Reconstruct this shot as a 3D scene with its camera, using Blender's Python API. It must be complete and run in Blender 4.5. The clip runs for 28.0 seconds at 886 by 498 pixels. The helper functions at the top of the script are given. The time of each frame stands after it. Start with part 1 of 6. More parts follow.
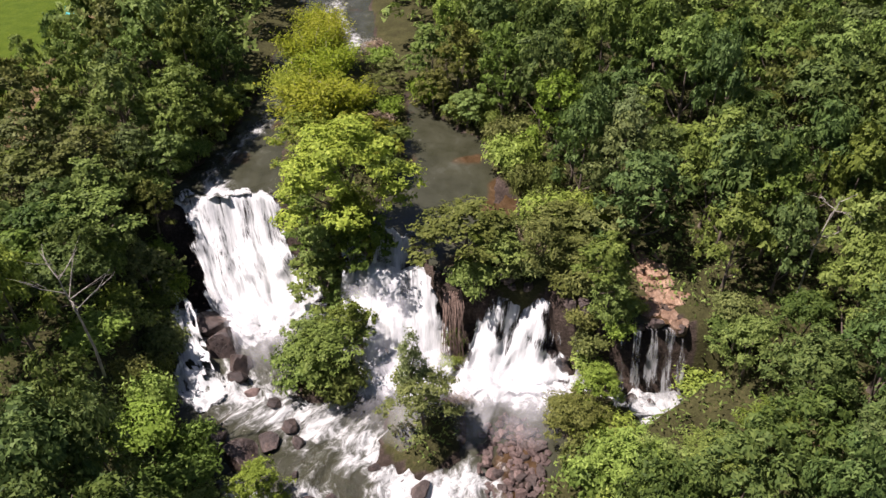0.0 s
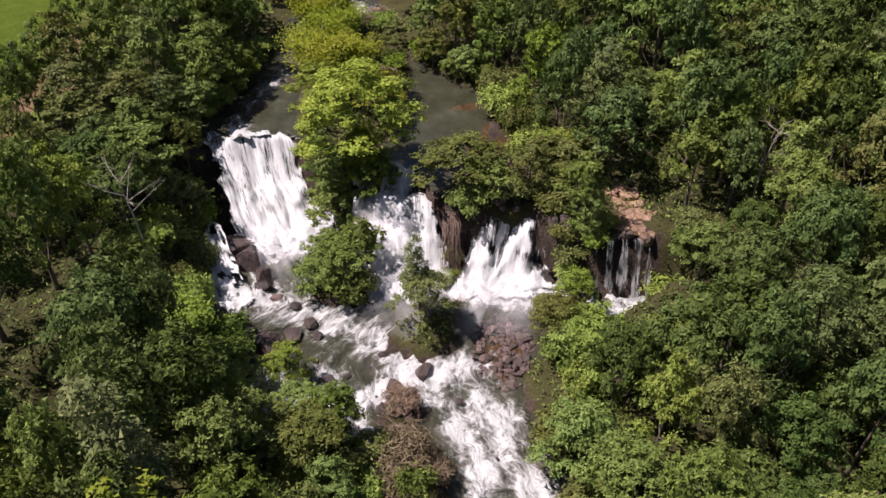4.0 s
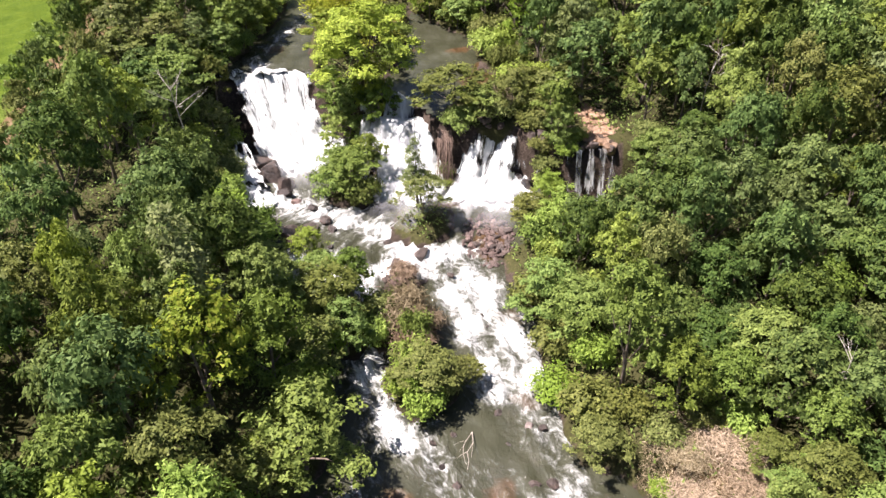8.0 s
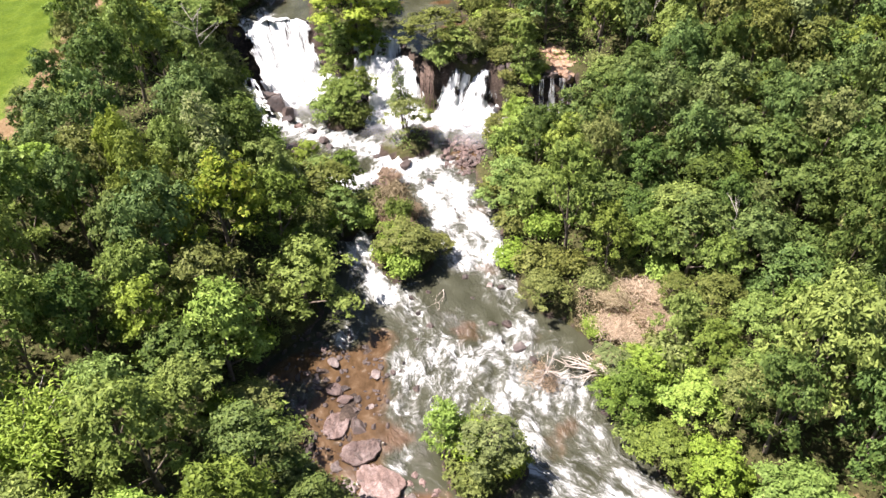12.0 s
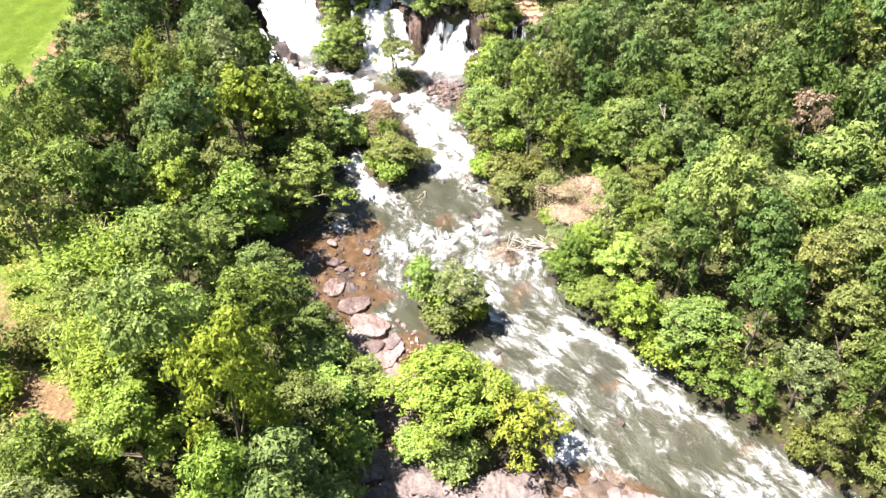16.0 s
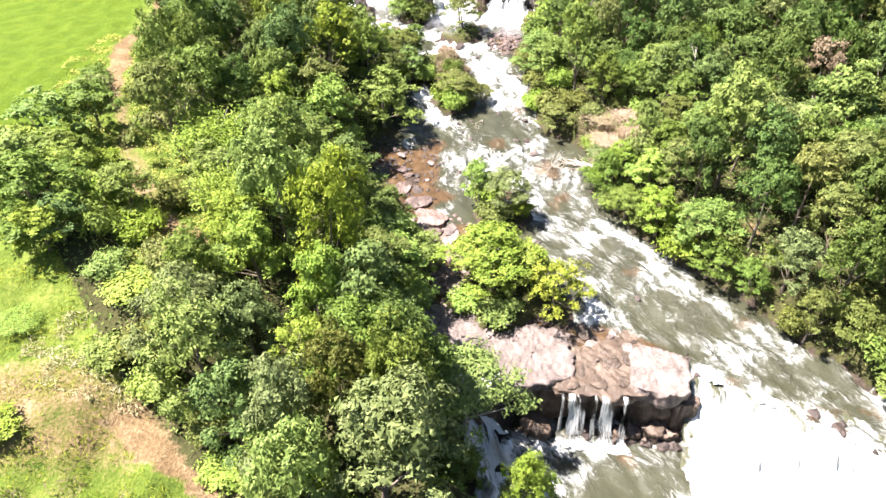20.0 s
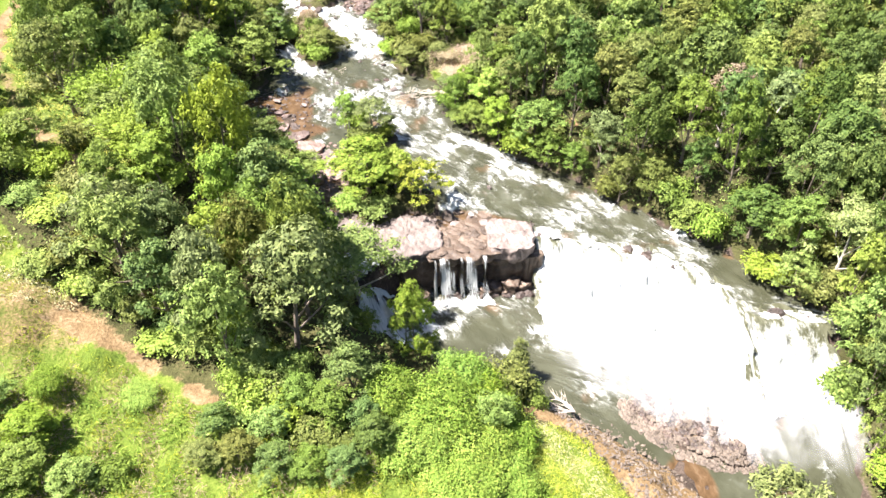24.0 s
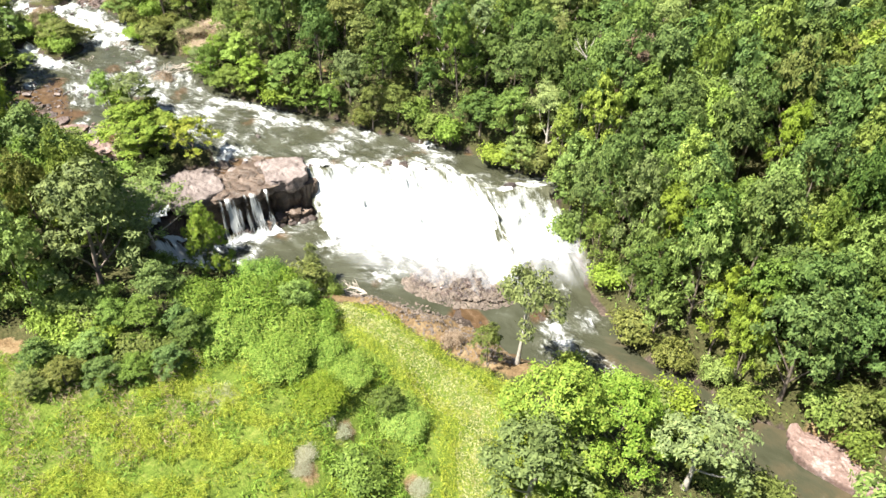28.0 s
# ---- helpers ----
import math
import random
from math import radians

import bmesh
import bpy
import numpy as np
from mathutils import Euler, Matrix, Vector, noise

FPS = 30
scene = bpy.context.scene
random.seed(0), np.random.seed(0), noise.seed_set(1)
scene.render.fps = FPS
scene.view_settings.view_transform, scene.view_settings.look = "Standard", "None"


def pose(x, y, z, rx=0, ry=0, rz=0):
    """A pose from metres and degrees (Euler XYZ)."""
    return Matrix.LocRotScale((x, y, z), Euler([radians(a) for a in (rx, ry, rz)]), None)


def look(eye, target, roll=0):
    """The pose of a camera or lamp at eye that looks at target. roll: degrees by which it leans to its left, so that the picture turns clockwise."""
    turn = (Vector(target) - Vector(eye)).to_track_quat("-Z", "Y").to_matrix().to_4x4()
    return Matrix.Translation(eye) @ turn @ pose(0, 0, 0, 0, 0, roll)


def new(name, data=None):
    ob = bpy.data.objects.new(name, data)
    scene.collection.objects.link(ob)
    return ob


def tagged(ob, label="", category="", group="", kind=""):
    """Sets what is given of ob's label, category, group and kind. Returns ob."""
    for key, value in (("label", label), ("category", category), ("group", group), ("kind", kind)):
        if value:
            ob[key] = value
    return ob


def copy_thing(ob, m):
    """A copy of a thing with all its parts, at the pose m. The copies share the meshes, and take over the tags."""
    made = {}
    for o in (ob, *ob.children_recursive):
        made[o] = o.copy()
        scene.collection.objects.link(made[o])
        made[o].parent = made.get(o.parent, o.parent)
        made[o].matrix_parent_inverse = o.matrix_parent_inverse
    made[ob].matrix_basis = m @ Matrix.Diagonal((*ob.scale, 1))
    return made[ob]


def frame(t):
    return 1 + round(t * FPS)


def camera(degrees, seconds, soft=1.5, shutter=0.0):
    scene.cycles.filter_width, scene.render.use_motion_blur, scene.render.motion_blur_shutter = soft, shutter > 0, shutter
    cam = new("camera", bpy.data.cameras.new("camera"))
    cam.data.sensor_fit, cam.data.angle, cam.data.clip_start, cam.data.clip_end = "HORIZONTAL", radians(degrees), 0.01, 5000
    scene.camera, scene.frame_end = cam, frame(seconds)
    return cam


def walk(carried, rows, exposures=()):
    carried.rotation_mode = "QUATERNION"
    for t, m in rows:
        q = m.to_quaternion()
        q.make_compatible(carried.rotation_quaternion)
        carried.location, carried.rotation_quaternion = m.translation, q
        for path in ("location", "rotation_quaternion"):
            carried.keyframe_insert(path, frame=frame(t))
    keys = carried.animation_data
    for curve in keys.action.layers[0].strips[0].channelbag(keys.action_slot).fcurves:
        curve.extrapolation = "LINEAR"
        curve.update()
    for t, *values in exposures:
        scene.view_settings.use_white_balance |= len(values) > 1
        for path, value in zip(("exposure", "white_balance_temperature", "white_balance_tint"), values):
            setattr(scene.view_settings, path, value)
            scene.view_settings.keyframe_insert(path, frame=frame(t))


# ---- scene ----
cam = camera(64.5, 28.0)
METRES, EYE, TILT, LEAN, TURN = 100.0, 44.0, -36.7, 0.0, 0.0
ROWS = [
    (0.0, 0.0, 0.0, 0.0, 0.0, -0.0, -0.0),
    (0.5, 0.0001, -0.0073, -0.0056, 0.01, -0.06, 0.01),
    (1.0, 0.0001, -0.0165, -0.0126, 0.02, -0.11, 0.03),
    (1.5, 0.0001, -0.0254, -0.0195, 0.02, -0.18, 0.04),
    (2.0, -0.0, -0.0351, -0.0267, -0.0, -0.25, 0.05),
    (2.5, -0.0001, -0.0468, -0.0352, -0.02, -0.35, 0.07),
    (3.0, -0.0001, -0.0577, -0.0432, -0.03, -0.45, 0.08),
    (3.5, -0.0002, -0.0692, -0.0516, -0.06, -0.55, 0.08),
    (5.5, -0.0011, -0.1227, -0.0915, -0.15, -0.91, 0.1),
    (6.0, -0.0007, -0.1359, -0.1014, -0.15, -1.0, 0.13),
    (6.5, -0.0, -0.151, -0.1127, -0.17, -1.1, 0.14),
    (7.0, 0.0005, -0.1648, -0.1226, -0.2, -1.19, 0.14),
    (7.5, 0.002, -0.1803, -0.1343, -0.18, -1.27, 0.15),
    (8.0, 0.0031, -0.1943, -0.1446, -0.21, -1.36, 0.17),
    (8.5, 0.0044, -0.2085, -0.1549, -0.23, -1.44, 0.19),
    (9.0, 0.0066, -0.2247, -0.1666, -0.21, -1.55, 0.21),
    (9.5, 0.0089, -0.2389, -0.177, -0.2, -1.63, 0.22),
    (10.0, 0.0114, -0.2551, -0.1889, -0.21, -1.71, 0.25),
    (10.5, 0.0138, -0.2695, -0.1997, -0.22, -1.76, 0.29),
    (11.0, 0.0168, -0.284, -0.2106, -0.21, -1.82, 0.31),
    (11.5, 0.0199, -0.3006, -0.2226, -0.23, -1.88, 0.32),
    (12.0, 0.0231, -0.3151, -0.2333, -0.26, -1.96, 0.33),
    (12.5, 0.0269, -0.3314, -0.245, -0.28, -2.05, 0.32),
    (14.5, 0.0372, -0.3916, -0.2892, -0.34, -2.22, 0.2),
    (15.0, 0.0386, -0.4064, -0.3001, -0.35, -2.27, 0.19),
    (15.5, 0.0399, -0.4229, -0.3127, -0.34, -2.27, 0.22),
    (16.0, 0.0408, -0.4376, -0.3236, -0.35, -2.31, 0.21),
    (16.5, 0.0427, -0.4543, -0.3355, -0.91, -2.38, 0.74),
    (17.0, 0.0438, -0.4691, -0.346, -1.58, -2.44, 1.27),
    (17.5, 0.0445, -0.4838, -0.3567, -2.27, -2.49, 1.81),
    (18.0, 0.0421, -0.4993, -0.3689, -2.37, -2.51, 1.73),
    (18.5, 0.0375, -0.5122, -0.3811, 0.25, -2.37, -0.38),
    (19.0, 0.0392, -0.5291, -0.3922, 3.63, -2.61, -2.81),
    (19.5, 0.0392, -0.5438, -0.4027, 3.66, -2.67, -2.8),
    (20.0, 0.039, -0.5584, -0.4138, 3.65, -2.65, -2.78),
    (20.5, 0.0392, -0.5753, -0.4255, 3.64, -2.73, -2.8),
    (22.5, 0.0476, -0.6368, -0.4706, 2.65, -2.69, -1.47),
    (23.0, 0.049, -0.6542, -0.4835, 1.35, -2.68, -0.68),
    (23.5, 0.0512, -0.6689, -0.495, -1.54, -2.68, 1.35),
    (24.0, 0.0519, -0.6846, -0.5085, -5.47, -2.78, 4.08),
    (24.5, 0.0526, -0.6982, -0.5204, -8.94, -3.02, 6.46),
    (25.0, 0.0528, -0.7117, -0.5323, -12.44, -3.4, 8.84),
    (25.5, 0.0534, -0.7268, -0.5462, -16.35, -3.98, 11.53),
    (26.0, 0.053, -0.7403, -0.5583, -19.92, -4.68, 13.91),
    (26.5, 0.0472, -0.753, -0.57, -22.51, -5.19, 15.37),
    (27.0, 0.0416, -0.7676, -0.5831, -22.63, -5.28, 15.22),
    (27.5, 0.0383, -0.7792, -0.5924, -22.56, -5.19, 15.19),
    (28.0, 0.0344, -0.7895, -0.6012, -22.53, -5.09, 15.13),
]
EXPOSURES = [(0.0, 0.65, 6350, 27), (3.0, 0.28, 6350, 31), (6.0, 0.88, 6350, 28), (7.0, 1.2, 6350, 26), (8.0, 1.39, 6350, 24), (10.0, 1.48, 6350, 23), (14.5, 1.93, 6270, 21), (17.0, 2.21, 6270, 19), (24.0, 2.26, 6270, 16), (28.0, 1.8, 6300, 10)]
walk(cam, [(t, pose(0, 0, EYE, TILT, LEAN, TURN) @ pose(METRES * x, METRES * y, METRES * z, 90 + pitch, roll, yaw)) for t, x, y, z, yaw, pitch, roll in ROWS], EXPOSURES)

# ---- light ----
SUN_TO = Vector((-0.49, 0.04, 0.87)).normalized()
world = bpy.data.worlds.new("sky")
scene.world = world
world.use_nodes = True
wt = world.node_tree
sky = wt.nodes.new("ShaderNodeTexSky")
sky.sky_type = "NISHITA"
sky.sun_disc = False
sky.sun_elevation = math.asin(SUN_TO.z)
sky.sun_rotation = math.atan2(SUN_TO.x, SUN_TO.y)
wt.links.new(sky.outputs[0], wt.nodes["Background"].inputs[0])
wt.nodes["Background"].inputs[1].default_value = 0.047
lamp = bpy.data.lights.new("sun", "SUN")
lamp.energy, lamp.angle, lamp.color = 5.4, radians(0.6), (1.0, 0.955, 0.87)
sun = new("sun", lamp)
sun.matrix_world = look(SUN_TO * 200, (0, 0, 0))


# ---- materials ----
def nodes_of(name):
    m = bpy.data.materials.new(name)
    m.use_nodes = True
    nt = m.node_tree
    return m, nt, nt.nodes["Principled BSDF"], nt.nodes["Material Output"]


def node(nt, kind, **values):
    n = nt.nodes.new("ShaderNode" + kind)
    for key, value in values.items():
        n.inputs[key].default_value = value
    return n


def ramp(nt, source, stops):
    n = nt.nodes.new("ShaderNodeValToRGB")
    e = n.color_ramp.elements
    while len(e) < len(stops):
        e.new(0.5)
    for el, (p, c) in zip(e, stops):
        el.position = p
        el.color = (*c, 1) if isinstance(c, tuple) else (c, c, c, 1)
    nt.links.new(source, n.inputs[0])
    return n.outputs[0]


def mixed(nt, factor, a, b):
    n = nt.nodes.new("ShaderNodeMix")
    n.data_type = "RGBA"
    for socket, v in ((n.inputs[0], factor), (n.inputs[6], a), (n.inputs[7], b)):
        if isinstance(v, (tuple, float, int)):
            socket.default_value = (*v, 1) if isinstance(v, tuple) else v
        else:
            nt.links.new(v, socket)
    return n.outputs[2]


def maths(nt, op, a, b=0.0, clamp=False):
    n = nt.nodes.new("ShaderNodeMath")
    n.operation, n.use_clamp = op, clamp
    for socket, v in zip(n.inputs, (a, b)):
        if isinstance(v, (float, int)):
            socket.default_value = v
        else:
            nt.links.new(v, socket)
    return n.outputs[0]


def noise_of(nt, scale, detail=4.0, rough=0.6, vector=None, kind="Noise"):
    n = nt.nodes.new("ShaderNodeTex" + kind)
    n.inputs["Scale"].default_value = scale
    if kind == "Noise":
        n.inputs["Detail"].default_value, n.inputs["Roughness"].default_value = detail, rough
    if vector is None:
        vector = nt.nodes.new("ShaderNodeTexCoord").outputs["Object"]
    nt.links.new(vector, n.inputs["Vector"])
    return n.outputs[0]


def bump(nt, bsdf, height, strength=0.5, distance=0.1):
    n = node(nt, "Bump", Strength=strength, Distance=distance)
    nt.links.new(height, n.inputs["Height"])
    nt.links.new(n.outputs[0], bsdf.inputs["Normal"])


def attribute(nt, name):
    n = nt.nodes.new("ShaderNodeAttribute")
    n.attribute_name = name
    return n.outputs["Fac"]


def leaf_material(name, dark, mid, light, gloss=0.55, hue=0.470):
    """Leaves: a colour of their own for each leaf and each plant, lit through from behind."""
    m, nt, b, out = nodes_of(name)
    geo = nt.nodes.new("ShaderNodeNewGeometry")
    info = nt.nodes.new("ShaderNodeObjectInfo")
    col = ramp(nt, geo.outputs["Random Per Island"], [(0.0, dark), (0.55, mid), (1.0, light)])
    hsv = nt.nodes.new("ShaderNodeHueSaturation")
    nt.links.new(maths(nt, "ADD", maths(nt, "MULTIPLY", info.outputs["Random"], 0.030), hue), hsv.inputs["Hue"])
    wob = maths(nt, "FRACT", maths(nt, "MULTIPLY", info.outputs["Random"], 7.31))
    patch = noise_of(nt, 0.55, 2, 0.5, nt.nodes.new("ShaderNodeTexCoord").outputs["Object"])
    tone = maths(nt, "ADD", maths(nt, "MULTIPLY", wob, 0.50), 0.80)
    nt.links.new(maths(nt, "ADD", tone, maths(nt, "MULTIPLY", patch, 0.4)), hsv.inputs["Value"])
    nt.links.new(maths(nt, "ADD", maths(nt, "MULTIPLY", wob, -0.12), 1.02), hsv.inputs["Saturation"])
    nt.links.new(col, hsv.inputs["Color"])
    nt.links.new(hsv.outputs[0], b.inputs["Base Color"])
    b.inputs["Roughness"].default_value = gloss
    b.inputs["Specular IOR Level"].default_value = 0.09
    tr = nt.nodes.new("ShaderNodeBsdfTranslucent")
    nt.links.new(hsv.outputs[0], tr.inputs["Color"])
    mx = node(nt, "MixShader", Fac=0.27)
    nt.links.new(b.outputs[0], mx.inputs[1])
    nt.links.new(tr.outputs[0], mx.inputs[2])
    nt.links.new(mx.outputs[0], out.inputs["Surface"])
    return m


LEAF = {
    "dark": leaf_material("leaf_dark", (0.038, 0.073, 0.017), (0.068, 0.116, 0.024), (0.106, 0.163, 0.036)),
    "mid": leaf_material("leaf_mid", (0.066, 0.110, 0.020), (0.109, 0.171, 0.029), (0.165, 0.237, 0.046)),
    "bright": leaf_material("leaf_bright", (0.092, 0.153, 0.017), (0.149, 0.233, 0.027), (0.210, 0.301, 0.043)),
    "vivid": leaf_material("leaf_vivid", (0.125, 0.178, 0.010), (0.200, 0.265, 0.015), (0.275, 0.330, 0.026)),
    "yellow": leaf_material("leaf_yellow", (0.095, 0.145, 0.013), (0.160, 0.215, 0.022), (0.250, 0.270, 0.036)),
    "lush": leaf_material("leaf_lush", (0.069, 0.136, 0.013), (0.115, 0.205, 0.020), (0.194, 0.268, 0.036)),
    "olive": leaf_material("leaf_olive", (0.062, 0.083, 0.018), (0.107, 0.133, 0.030), (0.160, 0.188, 0.046)),
    "grey": leaf_material("leaf_grey", (0.059, 0.085, 0.025), (0.101, 0.138, 0.042), (0.152, 0.195, 0.058)),
    "pale": leaf_material("leaf_pale", (0.097, 0.138, 0.039), (0.156, 0.209, 0.054), (0.221, 0.275, 0.074)),
    "dry": leaf_material("leaf_dry", (0.110, 0.084, 0.046), (0.190, 0.146, 0.086), (0.280, 0.222, 0.140), 0.7, 0.478),
    "meadow": leaf_material("leaf_meadow", (0.118, 0.172, 0.015), (0.205, 0.268, 0.024), (0.320, 0.352, 0.052)),
    "swathe": leaf_material("leaf_swathe", (0.165, 0.220, 0.020), (0.285, 0.335, 0.036), (0.420, 0.430, 0.072)),
    "ash": leaf_material("leaf_ash", (0.120, 0.122, 0.065), (0.225, 0.225, 0.135), (0.350, 0.345, 0.235), 0.8, 0.484),
    "tan": leaf_material("leaf_tan", (0.144, 0.112, 0.065), (0.272, 0.212, 0.125), (0.384, 0.312, 0.205), 0.7, 0.484),
    "hay": leaf_material("leaf_hay", (0.225, 0.215, 0.095), (0.325, 0.310, 0.155), (0.440, 0.415, 0.230), 0.8, 0.484),
    "straw": leaf_material("leaf_straw", (0.233, 0.245, 0.044), (0.350, 0.352, 0.065), (0.477, 0.449, 0.099), 0.7, 0.478),
}


def bark_material(name, dark, light):
    m, nt, b, _ = nodes_of(name)
    n = noise_of(nt, 3.0)
    nt.links.new(ramp(nt, n, [(0.3, dark), (0.7, light)]), b.inputs["Base Color"])
    b.inputs["Roughness"].default_value = 0.9
    bump(nt, b, noise_of(nt, 18.0), 0.6, 0.03)
    return m


BARK = bark_material("bark", (0.07, 0.05, 0.035), (0.20, 0.16, 0.12))
PALE_BARK = bark_material("pale_bark", (0.22, 0.19, 0.15), (0.45, 0.41, 0.35))
DRIFTWOOD = bark_material("driftwood", (0.25, 0.20, 0.16), (0.50, 0.44, 0.37))
ROOT = bark_material("root", (0.11, 0.07, 0.05), (0.27, 0.19, 0.145))


def rock_material(name, dark, mid, light, wet=0.6):
    """Weathered rock: broad stains, grain and a net of dark cracks."""
    m, nt, b, _ = nodes_of(name)
    co = nt.nodes.new("ShaderNodeTexCoord").outputs["Object"]
    big, fine = noise_of(nt, 0.6, 5, 0.65, co), noise_of(nt, 6.0, 8, 0.7, co)
    col = ramp(nt, maths(nt, "ADD", maths(nt, "MULTIPLY", big, 0.5), maths(nt, "MULTIPLY", fine, 0.5)), [(0.36, dark), (0.5, mid), (0.62, light)])
    vor = nt.nodes.new("ShaderNodeTexVoronoi")
    vor.feature = "DISTANCE_TO_EDGE"
    vor.inputs["Scale"].default_value = 0.7
    mess = node(nt, "VectorMath")
    mess.operation = "MULTIPLY_ADD"
    mess.inputs[1].default_value = (1.6, 1.6, 1.6)
    wn = nt.nodes.new("ShaderNodeTexNoise")
    wn.inputs["Scale"].default_value = 1.6
    nt.links.new(co, wn.inputs["Vector"])
    nt.links.new(wn.outputs["Color"], mess.inputs[0])
    nt.links.new(co, mess.inputs[2])
    nt.links.new(mess.outputs[0], vor.inputs["Vector"])
    crack = ramp(nt, vor.outputs["Distance"], [(0.0, 0.7), (0.03, 1.0)])
    col = mixed(nt, crack, tuple(c * 0.6 for c in dark), col)
    info = nt.nodes.new("ShaderNodeObjectInfo")
    hsv = nt.nodes.new("ShaderNodeHueSaturation")
    nt.links.new(maths(nt, "ADD", maths(nt, "MULTIPLY", info.outputs["Random"], 0.7), 0.65), hsv.inputs["Value"])
    nt.links.new(col, hsv.inputs["Color"])
    nt.links.new(hsv.outputs[0], b.inputs["Base Color"])
    nt.links.new(ramp(nt, fine, [(0.35, wet), (0.65, 0.9)]), b.inputs["Roughness"])
    bump(nt, b, maths(nt, "ADD", maths(nt, "ADD", fine, big), maths(nt, "MULTIPLY", crack, 0.5)), 0.8, 0.12)
    return m


ROCK = rock_material("brown_rock", (0.028, 0.020, 0.016), (0.072, 0.051, 0.041), (0.155, 0.115, 0.096), 0.35)
RED_ROCK = rock_material("red_rock", (0.060, 0.038, 0.031), (0.135, 0.090, 0.074), (0.240, 0.176, 0.148), 0.5)
PALE_ROCK = rock_material("pale_rock", (0.067, 0.049, 0.041), (0.151, 0.118, 0.101), (0.248, 0.207, 0.184), 0.6)
ORANGE_ROCK = rock_material("orange_rock", (0.110, 0.060, 0.033), (0.240, 0.145, 0.085), (0.380, 0.265, 0.180), 0.6)
EARTHY = rock_material("earthy_stone", (0.036, 0.028, 0.021), (0.086, 0.065, 0.048), (0.175, 0.138, 0.106), 0.5)
BLACK_ROCK = rock_material("wet_black_rock", (0.015, 0.012, 0.010), (0.05, 0.035, 0.028), (0.13, 0.09, 0.07), 0.2)


def ground_material():
    m, nt, b, _ = nodes_of("ground")
    co = nt.nodes.new("ShaderNodeTexCoord").outputs["Object"]
    broad, mid, fine = noise_of(nt, 0.06, 3, 0.5, co), noise_of(nt, 0.5, 6, 0.65, co), noise_of(nt, 4.0, 8, 0.7, co)
    both = maths(nt, "ADD", maths(nt, "MULTIPLY", mid, 0.5), maths(nt, "MULTIPLY", fine, 0.5))
    soil = ramp(nt, both, [(0.3, (0.026, 0.022, 0.011)), (0.55, (0.060, 0.060, 0.022)), (0.75, (0.13, 0.10, 0.05))])
    grass = ramp(nt, both, [(0.30, (0.040, 0.068, 0.010)), (0.5, (0.100, 0.138, 0.020)), (0.68, (0.205, 0.215, 0.052))])
    paddy = ramp(nt, both, [(0.30, (0.036, 0.066, 0.005)), (0.5, (0.068, 0.106, 0.008)), (0.7, (0.112, 0.146, 0.014))])
    grass = mixed(nt, attribute(nt, "paddy"), grass, paddy)
    dirt = ramp(nt, both, [(0.3, (0.095, 0.060, 0.029)), (0.5, (0.168, 0.112, 0.056)), (0.7, (0.300, 0.225, 0.130))])
    rock = ramp(nt, both, [(0.3, (0.022, 0.017, 0.013)), (0.5, (0.052, 0.039, 0.030)), (0.7, (0.13, 0.096, 0.076))])

    def mask(name):
        return ramp(nt, maths(nt, "ADD", attribute(nt, name), maths(nt, "SUBTRACT", both, 0.5)), [(0.38, 0.0), (0.62, 1.0)])
    col = mixed(nt, mask("grass"), soil, grass)
    col = mixed(nt, mask("dirt"), col, dirt)
    col = mixed(nt, mask("rock"), col, rock)
    nt.links.new(col, b.inputs["Base Color"])
    b.inputs["Roughness"].default_value = 0.95
    b.inputs["Specular IOR Level"].default_value = 0.1
    bump(nt, b, both, 0.9, 0.35)
    return m


GROUND = ground_material()


